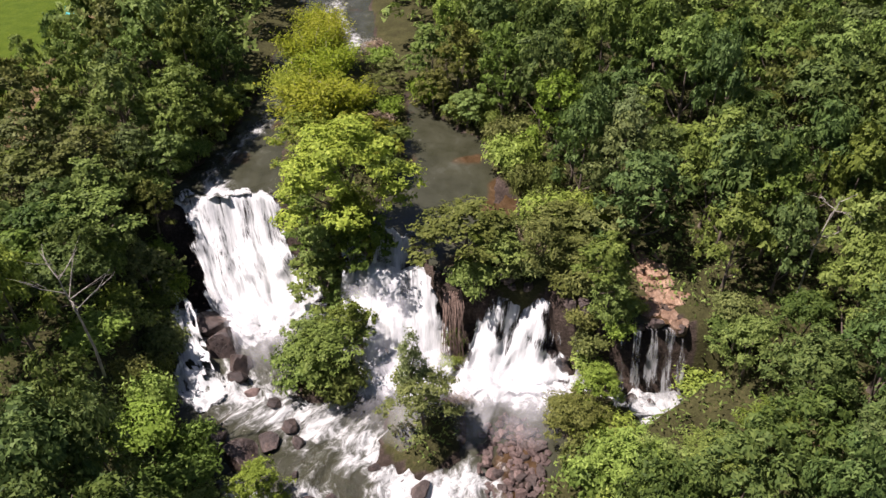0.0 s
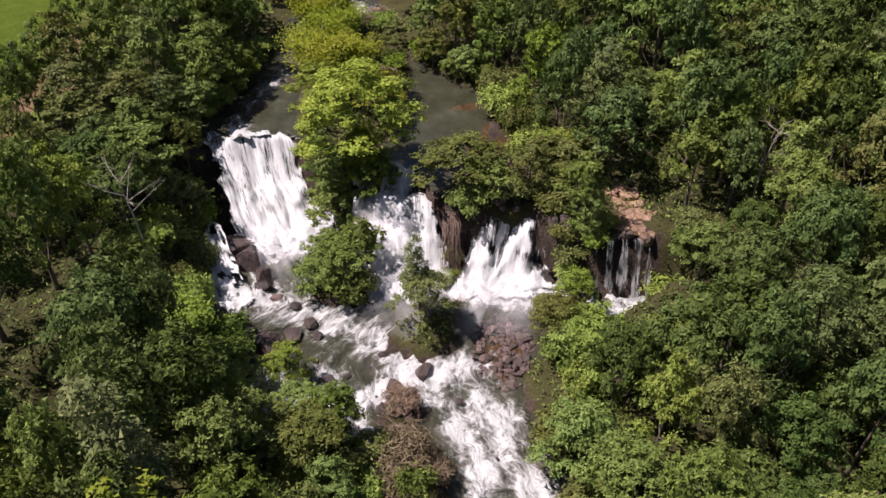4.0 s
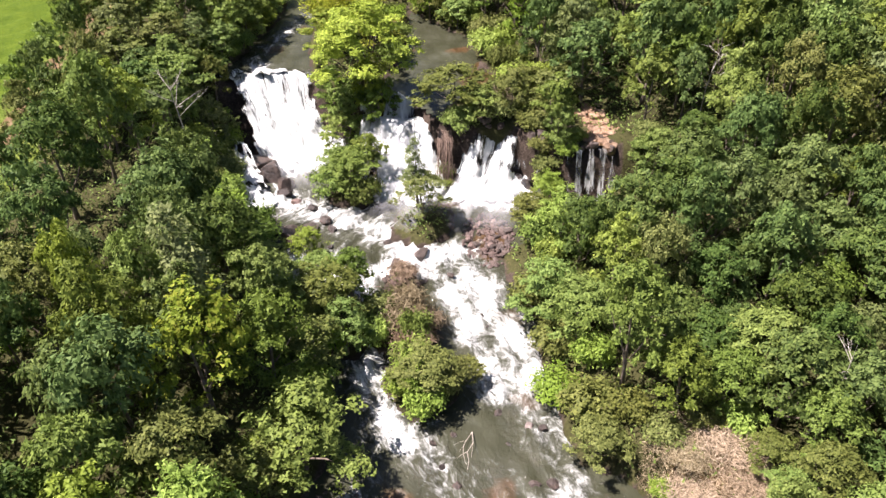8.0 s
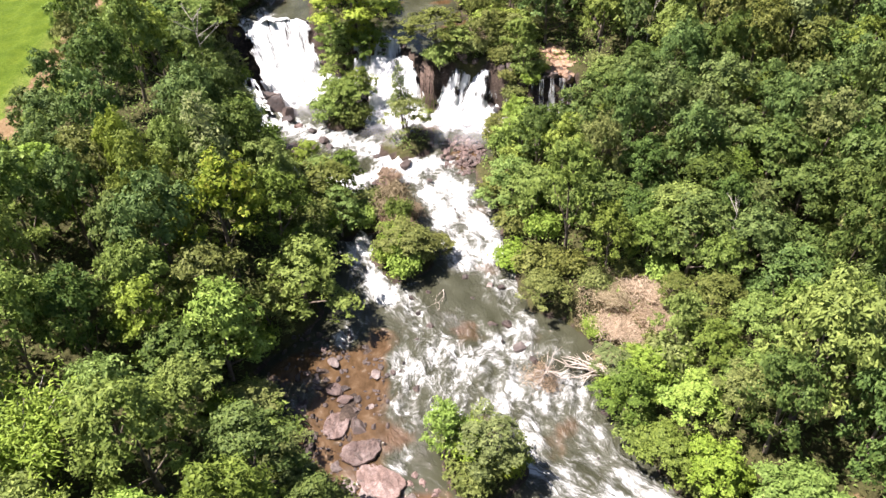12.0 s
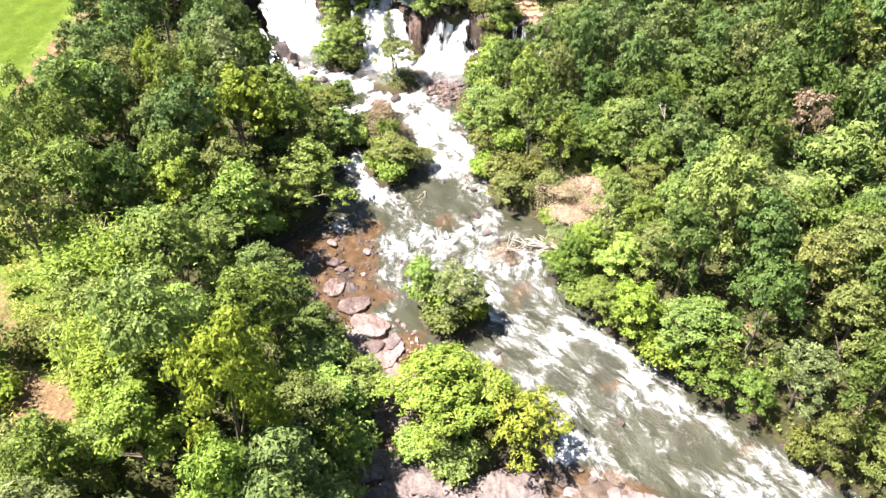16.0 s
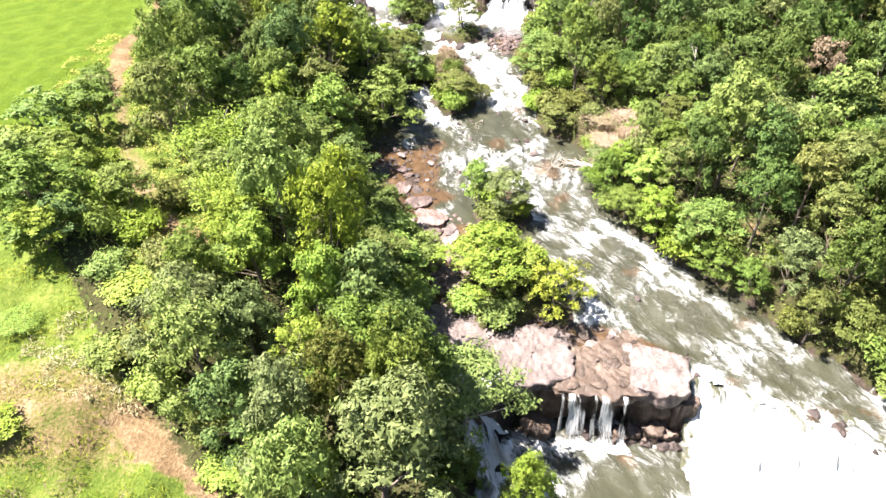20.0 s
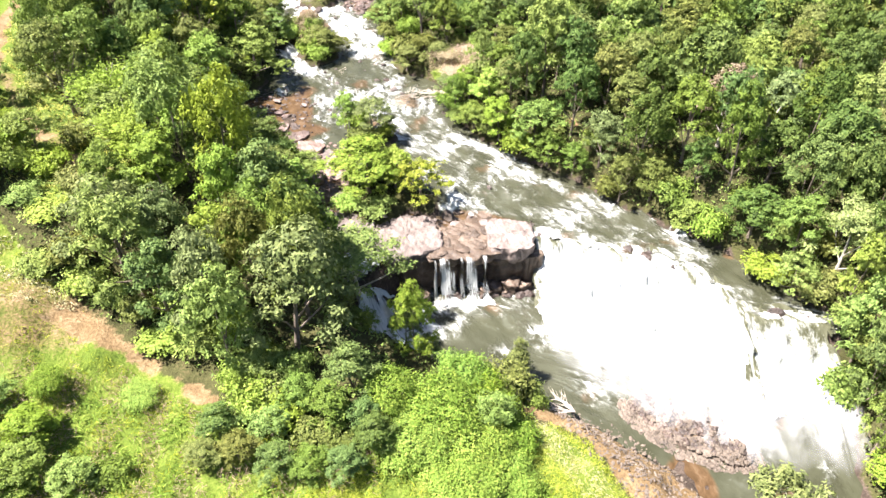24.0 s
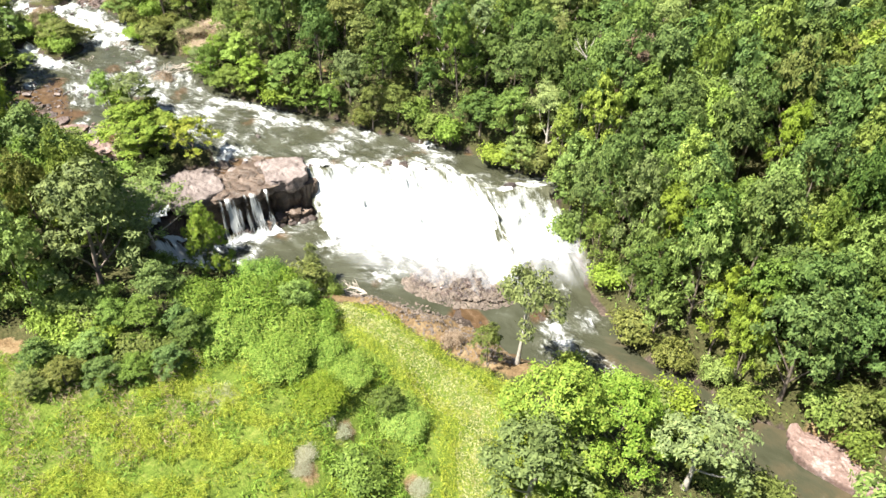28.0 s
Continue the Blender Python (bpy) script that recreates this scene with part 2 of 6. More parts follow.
def water_material():
    """Silty river water with foam where it runs fast; uv.x across and uv.y along the stream, in metres."""
    m, nt, b, _ = nodes_of("river_water")
    uv = nt.nodes.new("ShaderNodeUVMap").outputs[0]
    warp = nt.nodes.new("ShaderNodeTexNoise")
    warp.inputs["Scale"].default_value, warp.inputs["Detail"].default_value = 0.45, 3.0
    nt.links.new(uv, warp.inputs["Vector"])
    push = node(nt, "VectorMath")
    push.operation = "MULTIPLY_ADD"
    push.inputs[1].default_value = (1.9, 2.2, 0.0)
    nt.links.new(warp.outputs["Color"], push.inputs[0])
    nt.links.new(uv, push.inputs[2])
    st = node(nt, "Mapping", Scale=(1.1, 0.70, 1.0))
    nt.links.new(push.outputs[0], st.inputs["Vector"])
    n1 = noise_of(nt, 0.42, 4, 0.55, st.outputs[0])
    n2 = noise_of(nt, 1.1, 8, 0.66, st.outputs[0])
    n3 = noise_of(nt, 4.5, 6, 0.72, st.outputs[0])
    crest = maths(nt, "SUBTRACT", 1.0, maths(nt, "ABSOLUTE", maths(nt, "MULTIPLY", maths(nt, "SUBTRACT", noise_of(nt, 0.95, 5, 0.6, st.outputs[0]), 0.5), 5.0)))
    pat = maths(nt, "ADD", maths(nt, "MULTIPLY", maths(nt, "SUBTRACT", n1, 0.5), 1.2), maths(nt, "ADD", maths(nt, "MULTIPLY", maths(nt, "SUBTRACT", n2, 0.5), 2.4), maths(nt, "MULTIPLY", crest, 0.30)))
    foam = attribute(nt, "foam")
    lace = maths(nt, "ADD", maths(nt, "SUBTRACT", maths(nt, "MULTIPLY", foam, 1.3), 0.66), maths(nt, "ADD", pat, maths(nt, "MULTIPLY", maths(nt, "SUBTRACT", n3, 0.5), 1.2)))
    f = ramp(nt, lace, [(0.02, 0.0), (0.18, 0.06), (0.36, 0.16), (0.52, 0.42), (0.80, 1.0)])
    deep = ramp(nt, n1, [(0.3, (0.032, 0.033, 0.018)), (0.6, (0.052, 0.053, 0.033)), (0.8, (0.086, 0.089, 0.066))])
    shal = ramp(nt, n2, [(0.35, (0.044, 0.026, 0.011)), (0.55, (0.084, 0.051, 0.025)), (0.75, (0.150, 0.106, 0.066))])
    col = mixed(nt, ramp(nt, maths(nt, "ADD", attribute(nt, "shallow"), maths(nt, "MULTIPLY", maths(nt, "SUBTRACT", n1, 0.5), 0.9)), [(0.36, 0.0), (0.75, 1.0)]), deep, shal)
    nt.links.new(mixed(nt, f, col, (0.60, 0.61, 0.58)), b.inputs["Base Color"])
    nt.links.new(ramp(nt, f, [(0.0, 0.12), (0.5, 0.6)]), b.inputs["Roughness"])
    b.inputs["IOR"].default_value = 1.33
    bump(nt, b, maths(nt, "MULTIPLY", maths(nt, "ADD", pat, maths(nt, "MULTIPLY", n3, 0.35)), maths(nt, "ADD", foam, 0.12)), 0.8, 0.3)
    return m


WATER = water_material()


def fall_material(name, cover, stretch=0.13, sheet=False, grain=1.0, thin=1.0):
    """Falling white water in streaks, with gaps through which the rock shows. cover: how closed the sheet is."""
    m, nt, b, out = nodes_of(name)
    uv = nt.nodes.new("ShaderNodeUVMap").outputs[0]
    st = node(nt, "Mapping", Scale=(1.0, stretch, 1.0))
    nt.links.new(uv, st.inputs["Vector"])
    n1, n2 = noise_of(nt, 1.5 * grain, 6, 0.65, st.outputs[0]), noise_of(nt, 5.0 * grain, 5, 0.7, st.outputs[0])
    pat = maths(nt, "ADD", maths(nt, "MULTIPLY", n1, 0.6), maths(nt, "MULTIPLY", n2, 0.4))
    a = ramp(nt, maths(nt, "ADD", pat, maths(nt, "MULTIPLY", attribute(nt, "foam"), 0.5)), [(0.66 - cover - 0.06 * sheet, 0.0), (0.78 - cover + 0.16 * sheet, thin)])
    nt.links.new(ramp(nt, pat, [(0.37, (0.28, 0.295, 0.28)), (0.60, (0.65, 0.66, 0.63))]), b.inputs["Base Color"])
    b.inputs["Roughness"].default_value = 0.55
    bump(nt, b, pat, 0.6, 0.2)
    clear = nt.nodes.new("ShaderNodeBsdfPrincipled" if sheet else "ShaderNodeBsdfTransparent")
    if sheet:
        nt.links.new(ramp(nt, n1, [(0.35, (0.045, 0.045, 0.024)), (0.65, (0.10, 0.10, 0.065))]), clear.inputs["Base Color"])
        clear.inputs["Roughness"].default_value = 0.15
        clear.inputs["IOR"].default_value = 1.33
    mx = nt.nodes.new("ShaderNodeMixShader")
    nt.links.new(a, mx.inputs[0])
    nt.links.new(clear.outputs[0], mx.inputs[1])
    nt.links.new(b.outputs[0], mx.inputs[2])
    if sheet:
        hole = nt.nodes.new("ShaderNodeMixShader")
        nt.links.new(ramp(nt, maths(nt, "ADD", attribute(nt, "foam"), pat), [(0.0, 1.0), (0.10, 0.0)]), hole.inputs[0])
        nt.links.new(mx.outputs[0], hole.inputs[1])
        nt.links.new(nt.nodes.new("ShaderNodeBsdfTransparent").outputs[0], hole.inputs[2])
        mx = hole
    nt.links.new(mx.outputs[0], out.inputs["Surface"])
    return m


BRINK = fall_material("water_over_brink", 0.12, 0.55, True)
FALL = fall_material("white_water", 0.30)
THREAD = fall_material("thread_of_water", 0.22, 0.11, grain=3.0, thin=0.5)
LEDGE_FALL = fall_material("streaked_ledge_water", 0.24, 0.09, grain=3.0, thin=1.0)
SOLID = fall_material("thick_white_water", 0.42)
FOAM = fall_material("boiling_foam", 0.16, 0.4)


def spray_material():
    m, nt, b, out = nodes_of("fine_spray")
    n = noise_of(nt, 0.5, 4, 0.6, nt.nodes.new("ShaderNodeUVMap").outputs[0])
    a = maths(nt, "MULTIPLY", maths(nt, "MULTIPLY", attribute(nt, "foam"), 0.42), ramp(nt, n, [(0.3, 0.10), (0.7, 1.0)]))
    b.inputs["Base Color"].default_value = (0.9, 0.9, 0.9, 1)
    b.inputs["Roughness"].default_value = 1.0
    clear = nt.nodes.new("ShaderNodeBsdfTransparent")
    mx = nt.nodes.new("ShaderNodeMixShader")
    nt.links.new(a, mx.inputs[0])
    nt.links.new(clear.outputs[0], mx.inputs[1])
    nt.links.new(b.outputs[0], mx.inputs[2])
    nt.links.new(mx.outputs[0], out.inputs["Surface"])
    return m


SPRAY = spray_material()


def plain(name, color, rough=0.6, grain=6.0):
    m, nt, b, _ = nodes_of(name)
    d = tuple(c * 0.75 for c in color)
    nt.links.new(ramp(nt, noise_of(nt, grain), [(0.35, d), (0.65, color)]), b.inputs["Base Color"])
    b.inputs["Roughness"].default_value = rough
    return m


# ---- meshes ----
def mesh_of(name, verts, quads, material=None, smooth=False, uv=None, **fields):
    """A mesh from arrays of places and of quads (or triangles)."""
    me = bpy.data.meshes.new(name)
    verts, quads = np.asarray(verts, np.float32), np.asarray(quads, np.int32)
    k = quads.shape[1]
    me.vertices.add(len(verts))
    me.vertices.foreach_set("co", verts.ravel())
    me.loops.add(quads.size)
    me.loops.foreach_set("vertex_index", quads.ravel())
    me.polygons.add(len(quads))
    me.polygons.foreach_set("loop_start", np.arange(0, quads.size, k, dtype=np.int32))
    me.polygons.foreach_set("use_smooth", np.full(len(quads), smooth))
    if uv is not None:
        layer = me.uv_layers.new(name="UVMap")
        layer.data.foreach_set("uv", np.asarray(uv, np.float32)[quads.ravel()].ravel())
    for key, values in fields.items():
        me.attributes.new(key, "FLOAT", "POINT").data.foreach_set("value", np.asarray(values, np.float32))
    me.update(calc_edges=True)
    if material:
        me.materials.append(material)
    return me


def part(name, me, parent=None, label="", at=None):
    ob = new(name, me)
    if parent is not None:
        ob.parent = parent
    if at is not None:
        ob.matrix_basis = at
    if label:
        ob["label"] = label
    return ob


def grid_quads(rows, cols, keep=None):
    """The quads of a grid of rows x cols points."""
    i = (np.arange(rows - 1)[:, None] * cols + np.arange(cols - 1)[None]).ravel()
    q = np.stack([i, i + 1, i + cols + 1, i + cols], 1)
    return q if keep is None else q[keep.ravel()[q].all(1)]


def waves(x, y, seed=0, octaves=4):
    """Smooth uneven height between about -1 and 1, one unit across."""
    r = np.random.RandomState(seed)
    out = np.zeros_like(x, dtype=float)
    for k in range(octaves * 4):
        f, a = 2 ** (k // 4) * r.uniform(0.7, 1.5), r.uniform(0, 2 * np.pi)
        out += np.sin((x * np.cos(a) + y * np.sin(a)) * f * 2.2 + r.uniform(0, 6.3)) * 0.5 ** (k // 4) * 0.42
    return out


def smooth(v):
    v = np.clip(v, 0, 1)
    return v * v * (3 - 2 * v)


# ---- the lie of the land ----
BANK_Y = [-260, -130, -100, -86, -80, -73, -67, -63, -59, -54, -50, -45, -41, -36, -31, -27, -24, -18.5, -14, -9, -5, 0, 3, 6, 12, 18, 25, 29, 33, 36, 38.7, 45, 52, 58, 68, 75, 85, 100, 130, 260]
BANK_L = [110, 60, 44, 40, 39.5, 39, 36, 31.8, 29.3, 26.6, 22.6, 15.5, 4, 3, -1.5, -2, -2.5, -2, -4, -9.5, -12, -12, -9, -7.5, -9, -12, -14.5, -15.5, -18.5, -21, -21.5, -23, -26, -26, -24, -22, -22.5, -21, -24, -50]
BANK_R = [132, 74, 54, 48.5, 47, 44.5, 41.5, 41.5, 41.8, 43.5, 45.5, 46.5, 44, 41.5, 37.5, 34, 31, 26, 21.5, 17, 16, 16.5, 14, 10, 8.5, 8.5, 6.5, 6, 12, 19, 19, 13, 8, 6, 4, -3, -6.5, -10, -13, -36]
LAND_LEFT = [(-60, 100, 10), (-40, 60, 10), (-30, 30, 8.5), (-45, 0, 9), (-30, -25, 8.5), (-21, -29, 8), (-26, -40, 5.5), (-18, -42.8, 3.0), (-13, -45.5, 1.0), (-9, -48.4, 0.9), (-5, -52, 0.8), (-1, -55.5, 0.5), (6, -60, 0), (17, -56, -2.2), (22, -66, -4), (18, -50, -3.2),
             (-14, -55, 0.3), (-40, -60, 3), (0, -90, -2), (27, -90, -5), (-9, -39, 2.5), (-10, -20, 4.5), (-15, 0, 4), (-18, 20, 5), (-27, 42, 8.5), (30, -74, -4.5), (-70, 160, 13)]
LAND_RIGHT = [(12, 25, 4), (20, 10, 4), (30, -5, 4), (25, 33, 7), (15, 50, 9), (30, 70, 10), (60, 30, 7), (45, -20, 4), (55, -45, 2), (48, -62, -2), (53, -80, -3), (80, -60, 5),
              (110, 0, 8), (70, 100, 11), (0, 90, 9.2), (-10, 65, 8.8), (0, 150, 12), (60, -110, -3), (150, -120, 6), (180, 120, 12)]


def land(x, y):
    num, den = np.zeros_like(x, dtype=float), np.zeros_like(x, dtype=float)
    for px, py, pz in LAND_LEFT + LAND_RIGHT:
        w = 1 / ((x - px) ** 2 + (y - py) ** 2 + 9.0) ** 1.8
        num, den = num + w * pz, den + w
    return num / den


def upper_lip(x):
    return np.interp(x, [-26, -17, -12, -8, -3, -1, 3, 7, 10.7, 13.6, 19], [55.5, 57, 54, 50.5, 50, 45.5, 43.8, 44, 40.9, 38.9, 38.6])


def upper_foot(x):
    return np.interp(x, [-22, -18, -14, -11.5, -6, 0, 4, 9, 12, 15, 19], [46, 45, 46, 48.5, 39.5, 40.3, 39, 38.4, 37.5, 36.6, 36.4])


def lower_lip(x):
    return np.interp(x, [-30, 0, 4, 8, 21, 25.4, 31, 36, 38.8, 43, 46, 60], [-40, -37, -33, -28.8, -28.9, -31, -33.6, -36.6, -43.4, -44.1, -45.6, -50])


def lower_foot(x):
    return np.interp(x, [-30, 0, 4, 8, 20, 23, 27, 31, 36, 39, 43.5, 47, 60], [-46, -43, -38.5, -31.0, -31.0, -36.5, -41.0, -43.6, -47.0, -49.2, -48.5, -48, -54])


def water_level(x, y):
    up = 8.0 + 0.014 * np.maximum(y - 56, 0)
    mid = np.interp(y, [-46, -31, -24, -7, 0, 5, 16, 27, 37, 45], [-1.6, -1.4, -1.0, 0.3, 0.9, 1.2, 1.6, 1.9, 2.2, 2.3])
    low = np.interp(y, [-260, -90, -62, -50, -30], [-9.5, -7.2, -6.5, -6.0, -6.0])
    lip, foot = upper_lip(x), upper_foot(x)
    s = np.clip((lip - 0.4 - y) / np.maximum(0.75 * (lip - foot), 0.8), 0, 1)
    z = up + (mid - up) * (1 - (1 - s) ** 2.2)
    lip, foot = lower_lip(x), lower_foot(x)
    s = np.clip((lip - 0.3 - y) / np.maximum(0.6 * (lip - foot), 0.8), 0, 1)
    return z + (low - z) * (1 - (1 - s) ** 2.2)


def off_bank(x, y):
    """Metres outside the stream's edges; minus: in the stream."""
    w = waves(x / 3.5, y / 3.5, 3, 3) * 0.55
    d = np.maximum(np.interp(y, BANK_Y, BANK_L) - x, x - np.interp(y, BANK_Y, BANK_R)) + w
    isle = 1 - np.sqrt(((x + 10.5) / 6.6) ** 2 + ((y - 71) / 21) ** 2)      # the wooded island over the falls
    low = 1 - np.sqrt(((x - 6.5) / 5.5) ** 2 + ((y - 46.5) / 3.8) ** 2)     # the bushes between the falls
    isles = [(-8.8, 38.5, 2.6), (-1.5, 33.2, 3.4), (-3.2, 24.5, 2.0), (-1.2, 12.5, 2.8), (-2.6, 18.0, 2.3), (5, -9.5, 2.6), (5.5, -21.5, 4.2), (10, -22.5, 2.0), (28.9, -48.6, 1.9), (31.4, -51.4, 2.3), (33.6, -53.8, 1.5), (-8.8, 19, 4.0), (12, 43, 2.0), (16, 46, 4), (12, 34, 3.0)]
    d = np.maximum(d, isle * 6)
    d = np.maximum(d, low * 4)
    for ix, iy, r in isles:
        d = np.maximum(d, np.minimum(r - np.hypot(x - ix, (y - iy)) + w, 1.2))
    return d


def shelf(x, y):
    """Rocky shallows along the stream, 0 to 1."""
    s = np.zeros_like(x, dtype=float)
    for sx, sy, rx, ry in ((-5.5, -5, 7, 11.5), (0.5, -17, 3.2, 9), (3, -26.5, 7, 4), (13.5, -27, 8, 3.6), (5.2, 31, 3, 4), (17, 42, 3, 4), (12, -50, 3, 3), (28.6, -56, 2.4, 5), (29.5, -50, 4, 2.4), (6.0, 56, 2.5, 7), (14, 35, 4, 2)):
        s = np.maximum(s, 1.6 * (1 - np.sqrt(((x - sx) / rx) ** 2 + ((y - sy) / ry) ** 2)))
    return smooth(s + 0.38 * waves(x / 2.2, y / 2.8, 47, 3) * (s > -0.6))


def ground_height(x, y):
    d, w = off_bank(x, y), water_level(x, y)
    rough = waves(x / 1.3, y / 1.3, 5, 4)
    bank = w + 0.25 + (np.maximum(land(x, y), w + 0.6) - w - 0.25) * smooth(d / 5.0) + rough * 0.18 * smooth(d / 2)
    bed = w - 0.7 * smooth(-d / 1.2 + 0.2) * (1 - 0.8 * shelf(x, y)) + rough * (0.10 + 0.14 * shelf(x, y))
    step = smooth((upper_lip(x) - y) / 0.8) * smooth((y - upper_foot(x) + 0.5) / 1.5) * (x < 11)
    return np.where(d > 0, bank, bed - 0.9 * step)


TRACK = [(-54, 120), (-50, 92), (-46, 66), (-43.5, 28), (-42, 10), (-38, -2), (-33, -10), (-26.5, -20), (-20.5, -26.5)]
LANE = [(-21, -40.8), (-17.5, -43), (-13, -45.5), (-9.5, -48.0), (-7.2, -50.0)]
TRAIL = [(17.0, -52), (19.4, -57), (21.7, -63), (23.6, -68), (20.8, -71.2), (17, -80), (14, -100)]


def from_line(x, y, line):
    best = np.full_like(x, 1e9, dtype=float)
    for (ax, ay), (bx, by) in zip(line, line[1:]):
        ux, uy = bx - ax, by - ay
        s = np.clip(((x - ax) * ux + (y - ay) * uy) / (ux * ux + uy * uy), 0, 1)
        best = np.minimum(best, np.hypot(x - ax - s * ux, y - ay - s * uy))
    return best


def track_x(y):
    return np.interp(y, [-30, -20, -12, 0, 9, 28, 66, 92, 120], [-30, -31, -34.5, -38.5, -40.5, -43.5, -46.5, -50.5, -55])


def paddy_mask(x, y):
    edge = track_x(y) - 1.5
    return smooth((edge - 0.5 - x) / 1.5) * smooth((y + 20) / 5)


def meadow_mask(x, y):
    line = np.interp(x, [-60, -40, -30, -22, -15, -8, -3, 2, 6, 24, 27], [-10, -19, -29, -38, -44.5, -49, -52.5, -56, -50, -49, -62])
    return smooth((line - y) / 2.0 + 0.5) * smooth((27.5 + 0.15 * (-60 - y) - x) / 2) * smooth(off_bank(x, y) - 1.0 - 5.2 * ((x > 14) & (x < 34) & (y < -46) & (y > -67)))


def axis(a, b, step, far, growth=1.16):
    mid = np.arange(a, b + step, step)
    out, s, v = [], step, 0.0
    while v < far:
        s *= growth
        v += s
        out.append(v)
    out = np.array(out)
    return np.concatenate([(a - out)[::-1], mid, mid[-1] + out])


gx, gy = axis(-54, 62, 0.75, 2600), axis(-94, 72, 0.75, 2600)
X, Y = np.meshgrid(gx, gy)
near = np.exp(-np.maximum(0, np.hypot(X, Y) - 400) / 500)
GZ = ground_height(X, Y) * near + 10 * (1 - near)
D = off_bank(X, Y)
lane = np.where(Y < -36, 1.0, 0.6 + 0.4 * smooth((Y + 4) / 6)) * smooth((1.2 + 0.4 * waves(X / 2, Y / 2, 61, 2) - np.minimum(from_line(X, Y, TRACK) - 0.6, from_line(X, Y, LANE) + 0.1)) / 1.0) * 0.85 + smooth((1.4 - from_line(X, Y, TRAIL)) / 1.2) * 0.38
bare = sum(smooth(1.4 * (1 - np.hypot((X - bx) / rx, (Y - by) / ry))) * a for bx, by, rx, ry, a in (
    (-26, -41.5, 15, 8.5, 0.56), (-22, -25.5, 4, 3.5, 0.6), (-30, -19, 4, 3, 0.5), (-45, 65, 6, 5, 0.8), (18, 3.4, 3.8, 4.2, 0.95), (24.4, -56, 3, 7, 0.85), (-41, 24, 5, 7, 0.55), (24.8, 28.6, 1.5, 1.5, 0.9), (28.5, -15, 1.5, 1.2, 1.0), (49, -83, 3.2, 4.5, 1.0), (8.5, -69, 1.3, 2.2, 0.7), (15.5, -72, 1.2, 2, 0.8), (12.6, -66, 1.1, 1.7, 0.8)))
paddy = paddy_mask(X, Y)
bare = bare + 0.9 * smooth((6.6 - D) / 1.2) * (X > 14) * (X < 34) * smooth((-46 - Y) / 2) * smooth((Y + 68) / 2)
grassy = np.clip(smooth((5.5 - from_line(X, Y, TRACK)) / 2) + paddy + meadow_mask(X, Y) + 0.8 * smooth((X + 47) / -6) * (Y > -20), 0, 1)
stony = smooth((0.7 - D) / 0.8) * 0.9
ground = new("ground", mesh_of("ground", np.stack([X.ravel(), Y.ravel(), GZ.ravel()], 1), grid_quads(*X.shape), GROUND, True,
                               grass=grassy.ravel(), dirt=np.clip(lane + bare, 0, 1).ravel(), rock=stony.ravel(), paddy=paddy.ravel()))
tagged(ground, "uneven earth with forest floor, grass and bare red soil", "ground", kind="structure")


def height_at(x, y):
    return float(ground_height(np.array([x], float), np.array([y], float))[0])


# ---- the stream ----
THREADS = [([(-3.7, 26.4), (-0.1, 25.5), (2, 22.1), (3.9, 16), (4.8, 12)], 1.9, 1.05), ([(-17, 37.5), (-13, 36.5), (-9.5, 33.4), (-5.6, 31.4), (-2.6, 28.5)], 2.8, 1.15), ([(-2.6, 28.5), (2.4, 28.4), (3.6, 23.8), (6, 18.5), (8, 12), (8.5, 8)], 2.6, 1.12),
           ([(-14.5, 27), (-11, 25.5), (-7, 26), (-3, 27)], 2.6, 1.1), ([(-7, 25.5), (-5.5, 20), (-5.4, 14), (-3.5, 9), (-1, 6), (0.8, 2), (3.5, 0)], 2.2, 1.0),
           ([(8, 8), (9.5, 4), (10, -2), (13.5, -7.4), (16.8, -10.9), (19.2, -15.7), (19.8, -19.4)], 1.5, 0.72), ([(2.5, 2.5), (6, -1), (8.4, -3.5), (9.5, -10.1), (11.6, -11.9), (15, -18.3), (13.6, -23.3)], 1.6, 0.72),
           ([(17.6, -12.5), (22.3, -14.8), (24.3, -19.4), (26.3, -21.6), (29.9, -24.5), (36.2, -29.1), (38, -35)], 1.3, 0.72), ([(16, -24.5), (23.8, -25.8), (27.4, -27.7), (30, -29.5), (35, -34)], 1.2, 0.7),
           ([(-8.6, 35.8), (-9.3, 31.5), (-8.9, 27.5)], 1.8, 0.95), ([(-19, 38), (-15.5, 36), (-12, 36.5)], 2.2, 1.0), ([(2.0, 30.0), (4.0, 26.0), (5.0, 23.5)], 1.6, 0.95),
           ([(-18, 77), (-21, 69), (-23, 61), (-22, 57.5)], 1.4, 0.75), ([(-17, 112), (-16, 102), (-11, 93)], 2.6, 0.75), ([(36, -52), (36.4, -58), (36, -62), (37.5, -67)], 1.4, 0.6), ([(40.4, -56), (39.3, -59.8), (39.4, -62.2)], 0.8, 0.75)]
POOLS = [(23.2, -38.6, 2.6, 1.1), (27.8, -42.6, 2.6, 1.2), (32.6, -46.6, 2.6, 1.2), (36.6, -49.8, 2.4, 1.2), (42.5, -49.8, 2.0, 1.1), (36.2, -60.5, 2.2, 0.62), (40.2, -60.8, 1.5, 0.7), (34.5, -62.5, 1.8, 0.5), (13.5, -33.5, 1.6, 0.8), (4.6, -39.2, 2.4, 1.3), (9.6, -37.0, 1.9, 1.2), (7.0, -38.6, 2.2, 1.1), (16.3, -40.4, 1.2, 0.85), (13.0, -36.2, 1.0, 0.75), (24.4, -45.6, 3.2, 0.62), (20.6, -38.6, 2.4, 0.7), (11.6, -36.8, 1.4, 0.7), (17, -40.4, 1.0, 0.6)]

